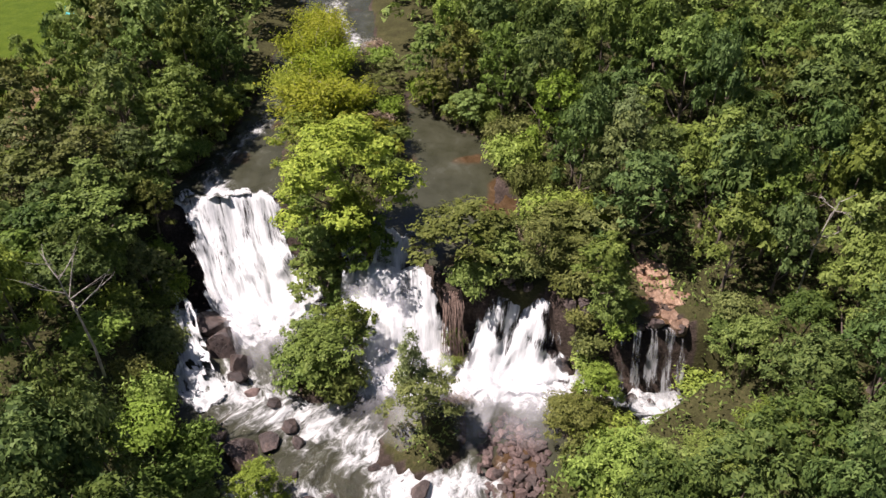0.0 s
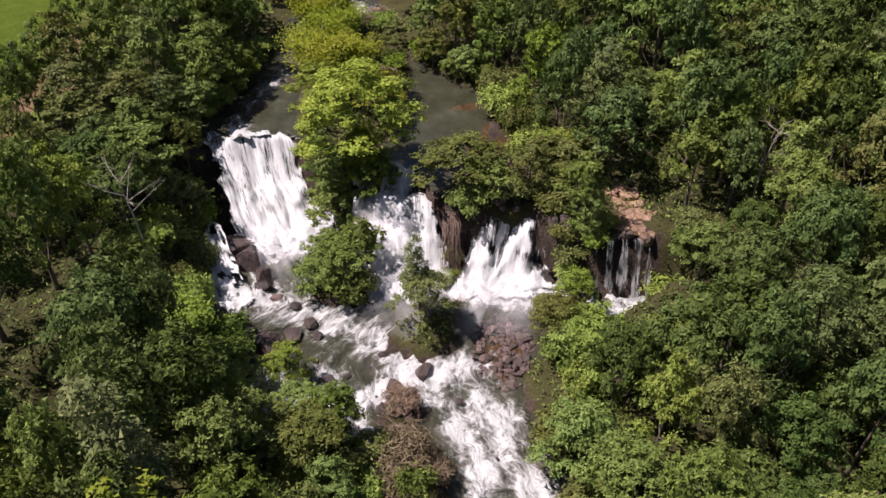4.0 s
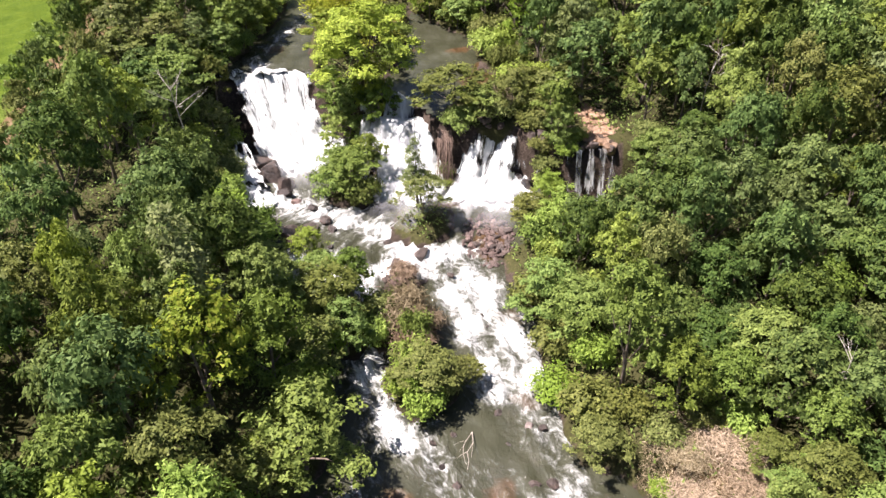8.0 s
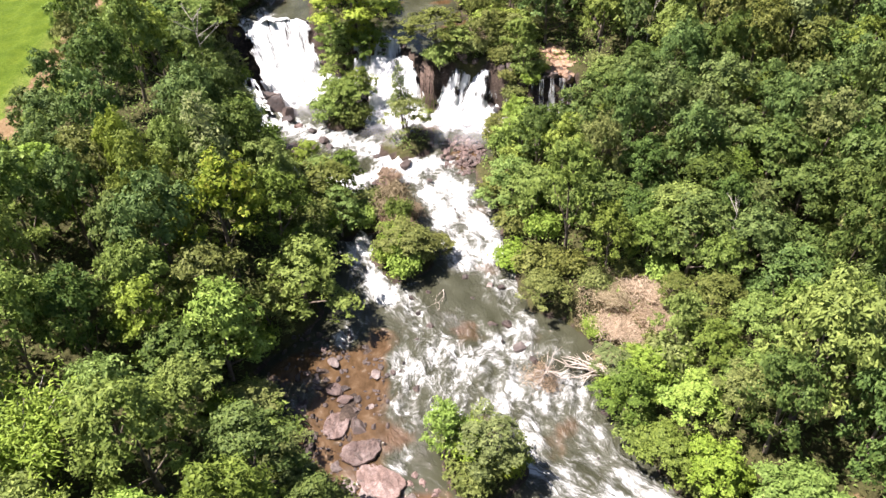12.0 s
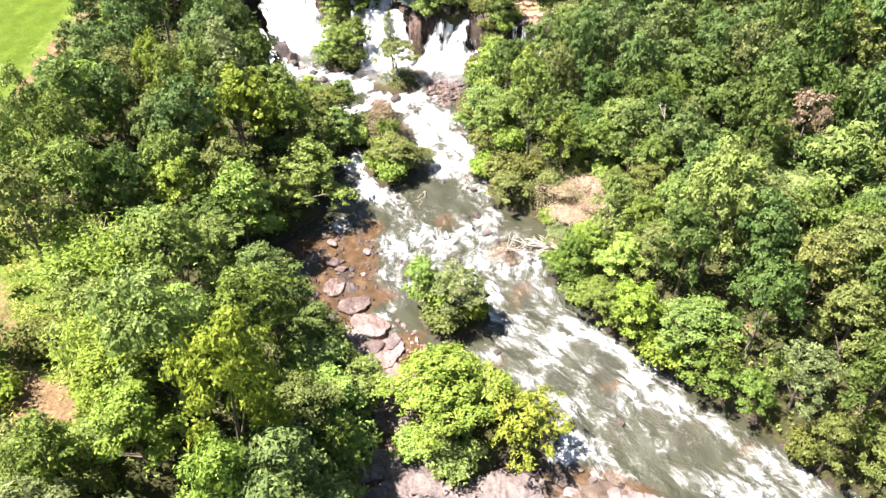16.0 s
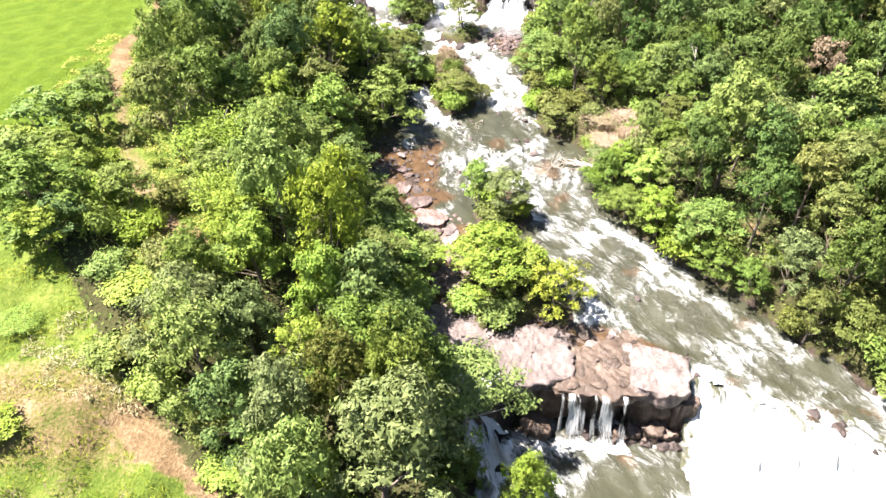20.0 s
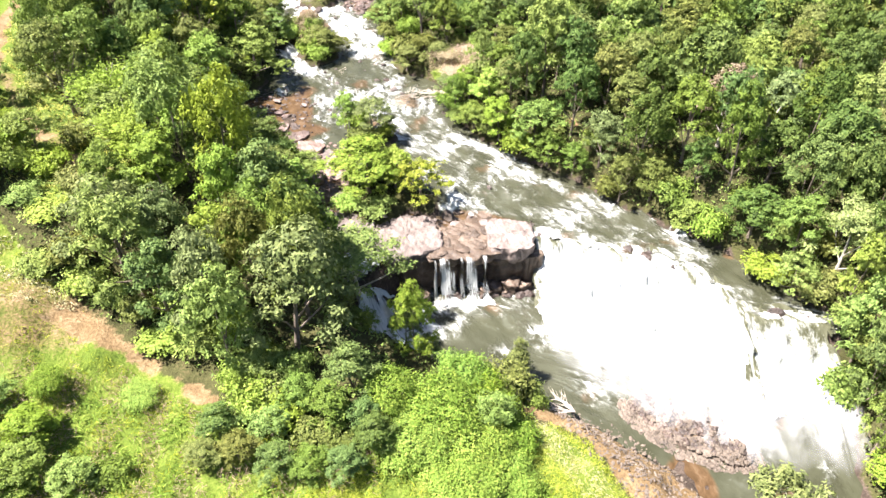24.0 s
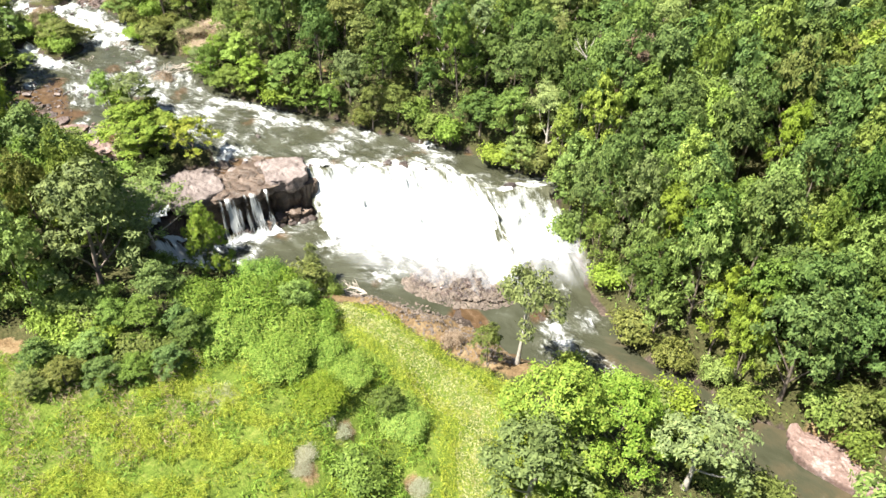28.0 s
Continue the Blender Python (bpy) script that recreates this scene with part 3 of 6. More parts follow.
CALM = [(19.3, -23.5, 2.2), (21.0, -20.3, 1.3), (20.9, -27.3, 2.2), (23.4, -28.8, 1.2), (24.6, -18.0, 1.2), (28.5, -29.6, 1.2), (33.0, -27.6, 1.6), (16.1, -13.6, 1.2), (21.3, -13.0, 1.2), (24.5, -23.3, 1.4), (10.6, -14.6, 1.4), (6.5, 5.5, 2.2), (13.4, 1.0, 2.0), (1.0, 33.6, 2.6)]


def foam_at(x, y):
    f = np.zeros_like(x, dtype=float)
    for line, width, amount in THREADS:
        f = np.maximum(f, amount * np.exp(-(from_line(x, y, line) / width) ** 2))
    fast = smooth((8 - y) / 6) * smooth((y + 37) / 3) * smooth((-off_bank(x, y) - 0.8) / 2.0) * (1 - shelf(x, y))
    f = np.maximum(f, 0.72 * fast)
    for cx, cy, r in CALM:
        f *= 1 - 0.8 * np.exp(-((x - cx) ** 2 + (y - cy) ** 2) / (r * r))
    f *= 0.86 + 0.26 * waves(x / 3.2, y / 3.2, 41, 2)
    for fx, fy, r, a in POOLS:
        f = np.maximum(f, a * np.exp(-((x - fx) ** 2 + (y - fy) ** 2) / (r * r)))
    up = upper_foot(x)
    f = np.maximum(f, 1.25 * np.exp(-np.maximum(0, np.abs(y - up + 0.8) - 0.6) ** 2 / 3.0) * (y < 50) * (off_bank(x, y) < 1))
    f = np.maximum(f, (0.92 + 0.34 * waves(x / 1.7, y / 1.7, 43, 3)) * np.exp(-np.maximum(0, y - lower_lip(x)) / 3.0) * (y < -28) * (y > lower_lip(x) - 1) * (x > 21))
    f = np.maximum(f, 0.9 * np.exp(-np.maximum(0, y - upper_lip(x)) / 0.8) * (y > upper_lip(x) - 0.5) * (x < -11))
    return f


def water(name, label, x0, x1, y0, y1, step, inside):
    ax, ay = np.arange(x0, x1, step), np.arange(y0, y1, step)
    x, y = np.meshgrid(ax, ay)
    keep = (off_bank(x, y) < 1.3) & inside(x, y)
    f = foam_at(x, y)
    u = x - 0.5 * (np.interp(y, BANK_Y, BANK_L) + np.interp(y, BANK_Y, BANK_R))
    z = inside(x, y, True) + waves(u / 0.8, y / 1.6, 8, 3) * (0.02 + 0.32 * np.clip(f, 0, 1))
    used = np.unique(grid_quads(*x.shape, keep))
    remap = np.full(x.size, -1)
    remap[used] = np.arange(len(used))
    me = mesh_of(name, np.stack([x.ravel(), y.ravel(), z.ravel()], 1)[used], remap[grid_quads(*x.shape, keep)], WATER, True,
                 uv=np.stack([u.ravel(), y.ravel()], 1)[used], foam=f.ravel()[used], shallow=np.maximum(shelf(x, y), 0.42 * smooth((-57 - y) / 10)).ravel()[used])
    return tagged(new(name, me), label, "river", kind="structure")


def upper_part(x, y, level=False):
    return 8.0 + 0.014 * np.maximum(y - 56, 0) if level else y > upper_lip(x) - 0.3


def middle_part(x, y, level=False):
    if level:
        return np.interp(y, [-46, -31, -24, -7, 0, 5, 16, 27, 37, 45], [-1.6, -1.4, -1.0, 0.3, 0.9, 1.2, 1.6, 1.9, 2.2, 2.3])
    return (y < upper_foot(x) + 1.2) & (y > lower_lip(x) - 0.2)


def lower_part(x, y, level=False):
    return np.interp(y, [-260, -90, -62, -50, -30], [-9.5, -7.2, -6.5, -6.0, -6.0]) if level else y < np.minimum(lower_foot(x) + 2.0, lower_lip(x) - 0.8)


water("water_upper", "brown silty river water above the falls", -60, 24, 37, 180, 0.6, upper_part)
water("water_middle", "white rapids over brown river water", -28, 52, -52, 54, 0.4, middle_part)
water("water_lower", "murky green-brown plunge pool with drifting foam", -4, 90, -160, -30, 0.5, lower_part)


def waterfall(label, lips, foots, z_lip, z_foot, material, seed, power=2.3, lip_back=1.0, rough=1.0, ragged=0.3, gaps=0.22, full=(0.5, 1.0)):
    """A curtain of water from a line of lips to a line of foots, thrown clear of the rock, and the foam that boils at its foot."""
    lips, foots = np.array(lips, float), np.array(foots, float)
    length = np.hypot(*(lips[1:] - lips[:-1]).T).sum()
    nu, nv = max(8, int(length / 0.22)), 30
    k = np.linspace(0, 1, nu)
    t = np.linspace(0, 1, len(lips))
    a = np.stack([np.interp(k, t, lips[:, i]) for i in (0, 1)], 1)
    b = np.stack([np.interp(k, np.linspace(0, 1, len(foots)), foots[:, i]) for i in (0, 1)], 1)
    jag = waves(k * length / 1.1, k * 0, seed + 5, 3)
    wide = length > 2.5
    a[:, 1] += jag * ragged * wide
    b[:, 1] += waves(k * length / 1.6, k * 0, seed + 6, 3) * 0.6 * wide
    v = np.linspace(-0.12, 1, nv)
    P = np.zeros((nv, nu, 3))
    run = np.maximum(np.hypot(*(b - a).T), 0.3)
    stretch = power * (1 + 0.22 * waves(k * length / 2.2, k * 0, seed + 7, 2) * wide)
    for j, s in enumerate(v):
        back = min(s, 0) / 0.12 * lip_back
        s = max(s, 0)
        drop = 1 - (1 - s) ** stretch
        P[j, :, :2] = a + (b - a) * s + (b - a) / run[:, None] * back
        P[j, :, 2] = z_lip + 0.10 + 0.08 * jag * ragged * wide * (1 - s) + (z_foot - z_lip) * drop - 0.14 * (back < -0.6) + 0.35 * math.sin(math.pi * s) * wide
        P[j, :, 1] -= 0.45 * math.sin(math.pi * s) * wide
    U, V = np.meshgrid(k * length, v * (run.mean() + z_lip - z_foot))
    w = waves(U / 0.55, V / 3.5, seed, 3) * 0.16 + waves(U / 1.6, V / 2.5, seed + 1, 2) * 0.26
    fade = np.clip(v * 5 + 0.4, 0.1, 1)[:, None] * rough
    P[:, :, 1] -= np.abs(w) * fade
    P[:, :, 2] += w * fade * 0.8
    edge = np.minimum(U, length - U) if wide else 3.6 * np.minimum(U, length - U) / length + 0.25 * waves(U / 0.2, V / 1.5, seed + 3, 2)
    foam = np.repeat(smooth((v - full[0]) / (full[1] - full[0]))[:, None], nu, 1) + gaps * waves(U / 1.3, V / 2.6, seed + 2, 3) - (1.6 if material == BRINK else 0.95) * smooth(1 - edge / (min(1.7, 0.12 * length) + 0.5 * waves(U / 0.5, V / 1.2, seed + 4, 2) if wide else 0.9))
    root = tagged(new("waterfall"), label, "waterfall")
    base = np.array([b[:, 0].mean(), b[:, 1].mean(), z_foot])
    root.matrix_basis = pose(*[float(c) for c in base])
    me = mesh_of("curtain", P.reshape(-1, 3) - base, grid_quads(nv, nu), material, True, uv=np.stack([U.ravel(), V.ravel()], 1), foam=foam.ravel())
    part("curtain", me, root)
    # the boil: a lumpy strip of foam along the foot
    m = 16
    s = np.linspace(-1, 1, m)
    reach = min(2.4, 0.5 + 0.35 * length) if wide else 0.6
    Q = np.zeros((m, nu, 3))
    way = (b - a) / run[:, None]
    for j, q in enumerate(s):
        Q[j, :, :2] = b + way * (q * reach * (0.8 + 0.25 * waves(k * length / 1.2, k * 0, seed + 8, 3))[:, None])
        Q[j, :, 2] = z_foot - 0.12 + (0.40 if wide else 0.22) * (1 - q * q)
    Q[:, :, 2] += np.abs(waves(Q[:, :, 0] / 0.6, Q[:, :, 1] / 0.6, seed + 9, 3)) * (0.35 if wide else 0.12) * (1 - s ** 4)[:, None]
    U, V = np.meshgrid(k * length, s * reach)
    foam = np.repeat((0.75 - 1.3 * np.abs(s) ** 2)[:, None], nu, 1) - 0.8 * smooth(1 - np.minimum(U, length - U) / 0.8) * wide
    part("foam", mesh_of("foam", Q.reshape(-1, 3) - base, grid_quads(m, nu), FOAM, True, uv=np.stack([U.ravel(), V.ravel() * 2.5], 1), foam=foam.ravel()), root, "churning white foam at the foot")
    if length > 5:
        m = 14
        s = np.linspace(-1, 1, m)
        Q = np.zeros((m, nu, 3))
        for j, q in enumerate(s):
            Q[j, :, :2] = b + way * ((1.3 if length > 12 else 0.9) + q * reach * 2.3)
            Q[j, :, 2] = z_foot + 0.1 + 1.4 * (1 - q * q) * (1 + 0.4 * waves(k * length / 2.0, k * 0 + q, seed + 12, 2))
        U, V = np.meshgrid(k * length, s * reach * 2)
        thin = (1 - s ** 2)[:, None] * smooth(np.minimum(U, length - U) / 2.0)
        part("spray", mesh_of("spray", Q.reshape(-1, 3) - base, grid_quads(m, nu), SPRAY, True, uv=np.stack([U.ravel(), V.ravel()], 1), foam=thin.ravel()), root, "fine drifting spray over the foot")
    return root


waterfall("broad white waterfall over a brown rock step", [(-26.0, 56.4), (-22, 57.0), (-18.5, 57.2), (-15.0, 56.2)], [(-20.6, 46.8), (-17, 45.0), (-14, 45.8), (-11.0, 49.4)], 8.0, 2.2, FALL, 11, ragged=0.35, rough=1.5, gaps=0.10)
waterfall("small side cascade below a waterfall", [(-23.4, 45.6), (-20.8, 44.6)], [(-20.9, 37.8), (-16.4, 36.4)], 4.8, 2.1, FALL, 12, 1.5, gaps=0.35)
waterfall("narrow waterfall dropping beside a wooded island", [(-9.2, 50.6), (-5.5, 50.0), (-2.0, 51.5)], [(-8.8, 45.5), (-6, 45), (-2.0, 45.5)], 8.0, 4.4, FALL, 13, ragged=0.8, rough=1.4)
waterfall("pale curtain waterfall pouring off a rock lip", [(-6.6, 46.8), (-3, 46.2), (0.2, 46.4)], [(-7.2, 39.6), (-3, 38.4), (1.0, 39.6)], 6.8, 2.2, SOLID, 14, ragged=0.7, rough=1.3)
waterfall("white waterfall streaming over a rock step", [(2.2, 43.8), (5, 44.0), (8, 43.4), (10.2, 42.0)], [(1.2, 39.0), (4.3, 37.8), (9.8, 37.6)], 7.0, 2.2, FALL, 15, ragged=0.8, rough=1.4, gaps=0.38)
waterfall("thin strand of falling water", [(10.4, 41.6), (11.3, 40.6)], [(10.2, 37.8), (11.2, 37.4)], 6.8, 2.3, THREAD, 16, 1.8)
for sx, sw in ((13.4, 0.4), (14.5, 0.6), (15.7, 0.5), (16.9, 0.6), (18.0, 0.45)):
    waterfall("thin strand of falling water under red rocks", [(sx - sw, 38.3), (sx + sw, 38.2)], [(sx - sw * 1.3, 35.4), (sx + sw * 1.5, 35.3)], 7.7, 2.3, THREAD, int(sx * 3), 2.2)
waterfall("wide foaming waterfall into a plunge pool", [(20.8, -29.6), (25.4, -31), (31, -33.6), (36, -36.8), (38.6, -43.2)], [(20.6, -34.8), (25.2, -40.8), (30.2, -44.8), (34.4, -48.4), (38.4, -50.2)], -1.4, -6.0, BRINK, 21, 2.4, 2.6, 1.3, 0.5, 0.22, (-0.18, 0.32))
waterfall("waterfall curtain beside a wooded bank", [(37.4, -42.4), (40, -43.9), (43, -44.1), (46.2, -45.4)], [(37.0, -49.6), (40, -50.2), (42.5, -50.2), (45.6, -49.6)], -1.5, -6.0, BRINK, 22, 2.4, 2.2, 1.1, 0.3, 0.25, (-0.1, 0.7))
for sx, wd, mat in ((10.7, 0.4, THREAD), (11.9, 2.1, LEDGE_FALL), (13.4, 0.5, THREAD), (14.3, 1.5, LEDGE_FALL), (15.8, 0.8, LEDGE_FALL)):
    waterfall("slender fall off an overhanging ledge", [(sx - wd / 2, -32.5), (sx + wd / 2, -32.5)], [(sx - wd * 0.75, -33.7), (sx + wd * 1.1, -33.7)], -1.15, -6.0, mat, int(sx * 5), 2.4, 0.5, 0.5, gaps=0.4)
waterfall("small cascade into a shaded pool", [(2.6, -35.2), (6.4, -33.8)], [(4.6, -41.0), (9.6, -38.8)], -2.6, -5.9, FALL, 31, 1.6, gaps=0.3)


# ---- rocks ----
def rock_mesh(name, seed, material, flat=0.6, rough=0.28, detail=3):
    bm = bmesh.new()
    bmesh.ops.create_icosphere(bm, subdivisions=detail, radius=1)
    off = Vector((seed * 7.3, seed * 3.1, seed * 5.7))
    for v in bm.verts:
        n = noise.noise(v.co * 0.9 + off) * 1.2 + noise.noise(v.co * 2.3 + off) * 0.5 + noise.noise(v.co * 5.5 + off) * 0.16
        v.co *= 1 + rough * n
    rng = random.Random(seed)
    for k in range(15):
        d = Vector((rng.gauss(0, 1), rng.gauss(0, 1), rng.gauss(0, 0.8))).normalized()
        c = rng.uniform(0.42, 0.78)
        for v in bm.verts:
            over = v.co.dot(d) - c
            if over > 0:
                v.co -= d * over * 0.9
    for v in bm.verts:
        v.co.z *= flat
        v.co.z = min(v.co.z, flat * (0.72 + 0.1 * noise.noise(v.co * 3 + off)))
    me = bpy.data.meshes.new(name)
    bm.to_mesh(me)
    bm.free()
    me.materials.append(material)
    return me


ROCKS = {key: [rock_mesh("boulder", s + 10 * k, mat, flat) for s in range(3)] for k, (key, mat, flat) in enumerate((("brown", ROCK, 0.65), ("red", RED_ROCK, 0.6), ("orange", ORANGE_ROCK, 0.42), ("pale", PALE_ROCK, 0.4), ("black", BLACK_ROCK, 0.75)))}
rrng = random.Random(4)
ROCK_LABEL = {"orange": "angular orange-brown rock in a dry stream bed", "brown": "rounded brown river boulder", "red": "angular reddish-brown rock among river rubble", "pale": "pale pinkish flat river rock", "black": "wet black boulder washed by foam"}


def rock(kind, x, y, r, lift=0.15, squash=1.0, group="river rocks", turn=None):
    me = ROCKS[kind][rrng.randrange(3)]
    z = max(height_at(x, y), float(water_level(np.array([x]), np.array([y]))[0]) - 0.1)
    ob = new("boulder", me)
    a = rrng.uniform(0, 360) if turn is None else turn
    ob.matrix_basis = pose(x, y, z + lift * r, rrng.uniform(-12, 12), rrng.uniform(-12, 12), a) @ Matrix.Diagonal((r * rrng.uniform(0.85, 1.25), r * rrng.uniform(0.75, 1.05), r * squash * rrng.uniform(0.8, 1.15), 1))
    return tagged(ob, ROCK_LABEL[kind], "rock", group)


# ---- plants ----
def leaves(centres, normals, size, rng, slim=0.55):
    """Small pointed leaves at the centres, facing along the normals."""
    n = len(centres)
    nn = normals / np.linalg.norm(normals, axis=1, keepdims=True)
    t = np.cross(nn, rng.normal(size=(n, 3)))
    t /= np.linalg.norm(t, axis=1, keepdims=True)
    b = np.cross(nn, t)
    s = (size * rng.uniform(0.65, 1.3, n))[:, None]
    v = np.stack([centres - t * s * 0.45 - b * s * slim * 0.55, centres - t * s * 0.45 + b * s * slim * 0.55, centres + t * s * 0.65], 1)
    return v.reshape(-1, 3), np.arange(n * 3).reshape(n, 3)


def tube(points, radii, sides=6):
    """A tapered round limb along points."""
    points = np.array(points, float)
    v, rows = [], len(points)
    for i, p in enumerate(points):
        d = points[min(i + 1, rows - 1)] - points[max(i - 1, 0)]
        d /= np.linalg.norm(d) + 1e-9
        a = np.cross(d, (0.3, 0.9, 0.2))
        a /= np.linalg.norm(a)
        b = np.cross(d, a)
        for k in range(sides):
            g = 2 * np.pi * k / sides
            v.append(p + (a * np.cos(g) + b * np.sin(g)) * radii[i])
    q = [[i * sides + k, i * sides + (k + 1) % sides, (i + 1) * sides + (k + 1) % sides, (i + 1) * sides + k] for i in range(rows - 1) for k in range(sides)]
    return np.array(v), np.array(q)


def joined(pieces):
    vs, qs, n = [], [], 0
    for v, q in pieces:
        vs.append(v)
        qs.append(q + n)
        n += len(v)
    return np.concatenate(vs), np.concatenate(qs)


def crown_leaves(rng, lobes, clumps, per, leaf, spread=0.42, slim=0.55, droop=0.0):
    """Leaves in clumps over the outside of the lobes of a crown."""
    lobes = np.array(lobes)
    w = lobes[:, 3] ** 2
    pick = rng.choice(len(lobes), clumps, p=w / w.sum())
    d = rng.normal(size=(clumps, 3))
    d[:, 2] = np.where(d[:, 2] < -0.3, -d[:, 2], d[:, 2])
    d /= np.linalg.norm(d, axis=1, keepdims=True)
    L = lobes[pick]
    c = L[:, :3] + d * np.stack([L[:, 3], L[:, 3], L[:, 4]], 1) * rng.uniform(0.72, 1.06, clumps)[:, None]
    c = np.repeat(c, per, 0) + rng.normal(size=(clumps * per, 3)) * spread * np.array([1, 1, 0.6])
    nrm = np.repeat(d * 1.0 + np.array([0, 0, 0.40]), per, 0) + rng.normal(size=(clumps * per, 3)) * 0.40
    c[:, 2] -= droop * rng.uniform(0, 1, len(c)) ** 2
    return leaves(c, nrm, leaf, rng, slim)


def tree_lobes(rng, h, r, style):
    if style == "slim":
        return [(rng.uniform(-.2, .2) * r, rng.uniform(-.2, .2) * r, h * (0.35 + 0.6 * i / 7), r * (1 - 0.1 * i), h * 0.11) for i in range(8)]
    out = [(0, 0, h * 0.70, r * 0.62, h * 0.22)]
    n = {"round": 20, "tall": 22, "broad": 22, "open": 15, "high": 13}[style]
    base, top = {"round": (0.30, 0.94), "tall": (0.22, 0.96), "broad": (0.40, 0.92), "open": (0.36, 0.93), "high": (0.66, 0.95)}[style]
    if style == "high":
        out = [(0, 0, h * 0.82, r * 0.55, h * 0.12)]
    for i in range(n):
        f = (i + 0.5) / n
        a = i * 2.4 + rng.uniform(-0.5, 0.5)
        z = h * (base + (top - base) * f + rng.uniform(-0.05, 0.05))
        q = r * 0.82 * math.sqrt(max(0.03, 1 - f ** 2)) * rng.uniform(0.65, 1.22)
        s = r * rng.uniform(0.19, 0.34) * (0.8 if style == "open" else 1)
        out.append((q * math.cos(a), q * math.sin(a), z, s, s * rng.uniform(0.6, 0.9)))
    return out


def tree_model(name, seed, style, leaf, h=10.0, r=4.3, clumps=225, per=20, size=0.36, bark=BARK, label="", category="tree", group="forest trees", spread=0.24, slim=0.55):
    """An Empty with trunk, branches and crown, to be copied."""
    rng = np.random.RandomState(seed)
    lobes = tree_lobes(rng, h, r, style)
    root = new(name)
    top = h * 0.62
    bend = rng.uniform(-0.35, 0.35, 2)
    pts = [(bend[0] * s * s * 1.5, bend[1] * s * s * 1.5, top * s) for s in (-0.12, 0, 0.15, 0.4, 0.7, 1.0)]
    tr = 0.022 * h
    v, q = tube(pts, [tr * 1.7, tr * 1.45, tr, tr * 0.8, tr * 0.6, tr * 0.25], 7)
    part("trunk", mesh_of("trunk", v, q, bark, True), root)
    for lx, ly, lz, lr, _ in lobes[2:15:4][:3]:
        s = min(0.95, max(0.25, (lz / h - 0.2)))
        p0 = np.array((bend[0] * s * s * 1.5, bend[1] * s * s * 1.5, top * s))
        p1 = np.array((lx, ly, lz))
        m1 = p0 * 0.5 + p1 * 0.5 + rng.uniform(-0.3, 0.3, 3)
        v, q = tube([p0, m1, p1 + (0, 0, lr * 0.3)], [tr * 0.45, tr * 0.3, tr * 0.08], 5)
        part("branch", mesh_of("branch", v, q, bark, True), root)
    v, q = crown_leaves(rng, lobes, clumps, per, size, spread, slim)
    part("crown", mesh_of("crown", v, q, LEAF[leaf]), root)
    return tagged(root, label, category, group)


def bamboo_model(seed, leaf="bright"):
    rng = np.random.RandomState(seed)
    root = new("bamboo_clump")
    tips = []
    for i in range(26):
        a, lean, h = rng.uniform(0, 6.28), rng.uniform(0.8, 3.6), rng.uniform(6.5, 9.5)
        p = np.array([math.cos(a), math.sin(a)])
        line = [np.array([*(p * (0.3 + lean * s ** 2.2)), h * (s - 0.16 * s ** 3)]) for s in (0.0, 0.2, 0.45, 0.7, 0.88, 1.0)]
        v, q = tube(line, [0.055, 0.055, 0.05, 0.04, 0.025, 0.01], 5)
        part("culm", mesh_of("culm", v, q, PALE_BARK, True), root)
        for s in rng.uniform(0.35, 1.0, 16):
            tips.append(np.array([*(p * (0.3 + lean * s ** 2.2)), h * (s - 0.16 * s ** 3)]))
    c = np.repeat(np.array(tips), 22, 0)
    c = c + rng.normal(size=c.shape) * np.array([0.55, 0.55, 0.45])
    nrm = rng.normal(size=c.shape) * 0.6 + np.array([0, 0, 0.8])
    v, q = leaves(c, nrm, 0.34, rng, 0.36)
    part("crown", mesh_of("crown", v, q, LEAF[leaf]), root)
    return tagged(root, "arching light-green bamboo clump on the river bank", "bamboo", "bamboo clumps")


def shrub_model(name, seed, leaf, label, category="shrub", r=1.5, h=1.8, clumps=110, per=18, size=0.22, spread=0.22, group="bank shrubs", slim=0.55):
    rng = np.random.RandomState(seed)
    root = new(name)
    stems = []
    for i in range(6):
        a = i + rng.uniform(-0.4, 0.4)
        stems.append(tube([(0, 0, -0.3), (0.3 * r * math.cos(a), 0.3 * r * math.sin(a), h * 0.4), (0.6 * r * math.cos(a), 0.6 * r * math.sin(a), h * 0.8)], [0.05, 0.035, 0.012], 5))
    v, q = joined(stems)
    per_stem = len(stems[0][0])
    q = np.where(q % per_stem < 5, q % per_stem, q)      # all stems rise from one root ring
    part("woody_base", mesh_of("woody_base", v, q, BARK, True), root)
    lobes = [(0, 0, h * 0.5, r * 0.75, h * 0.45)] + [(0.6 * r * math.cos(i * 2.4), 0.6 * r * math.sin(i * 2.4), h * rng.uniform(0.3, 0.65), r * 0.45, h * 0.32) for i in range(6)]
    v, q = crown_leaves(rng, lobes, clumps, per, size, spread, slim)
    part("crown", mesh_of("crown", v, q, LEAF[leaf]), root)
    return tagged(root, label, category, group)


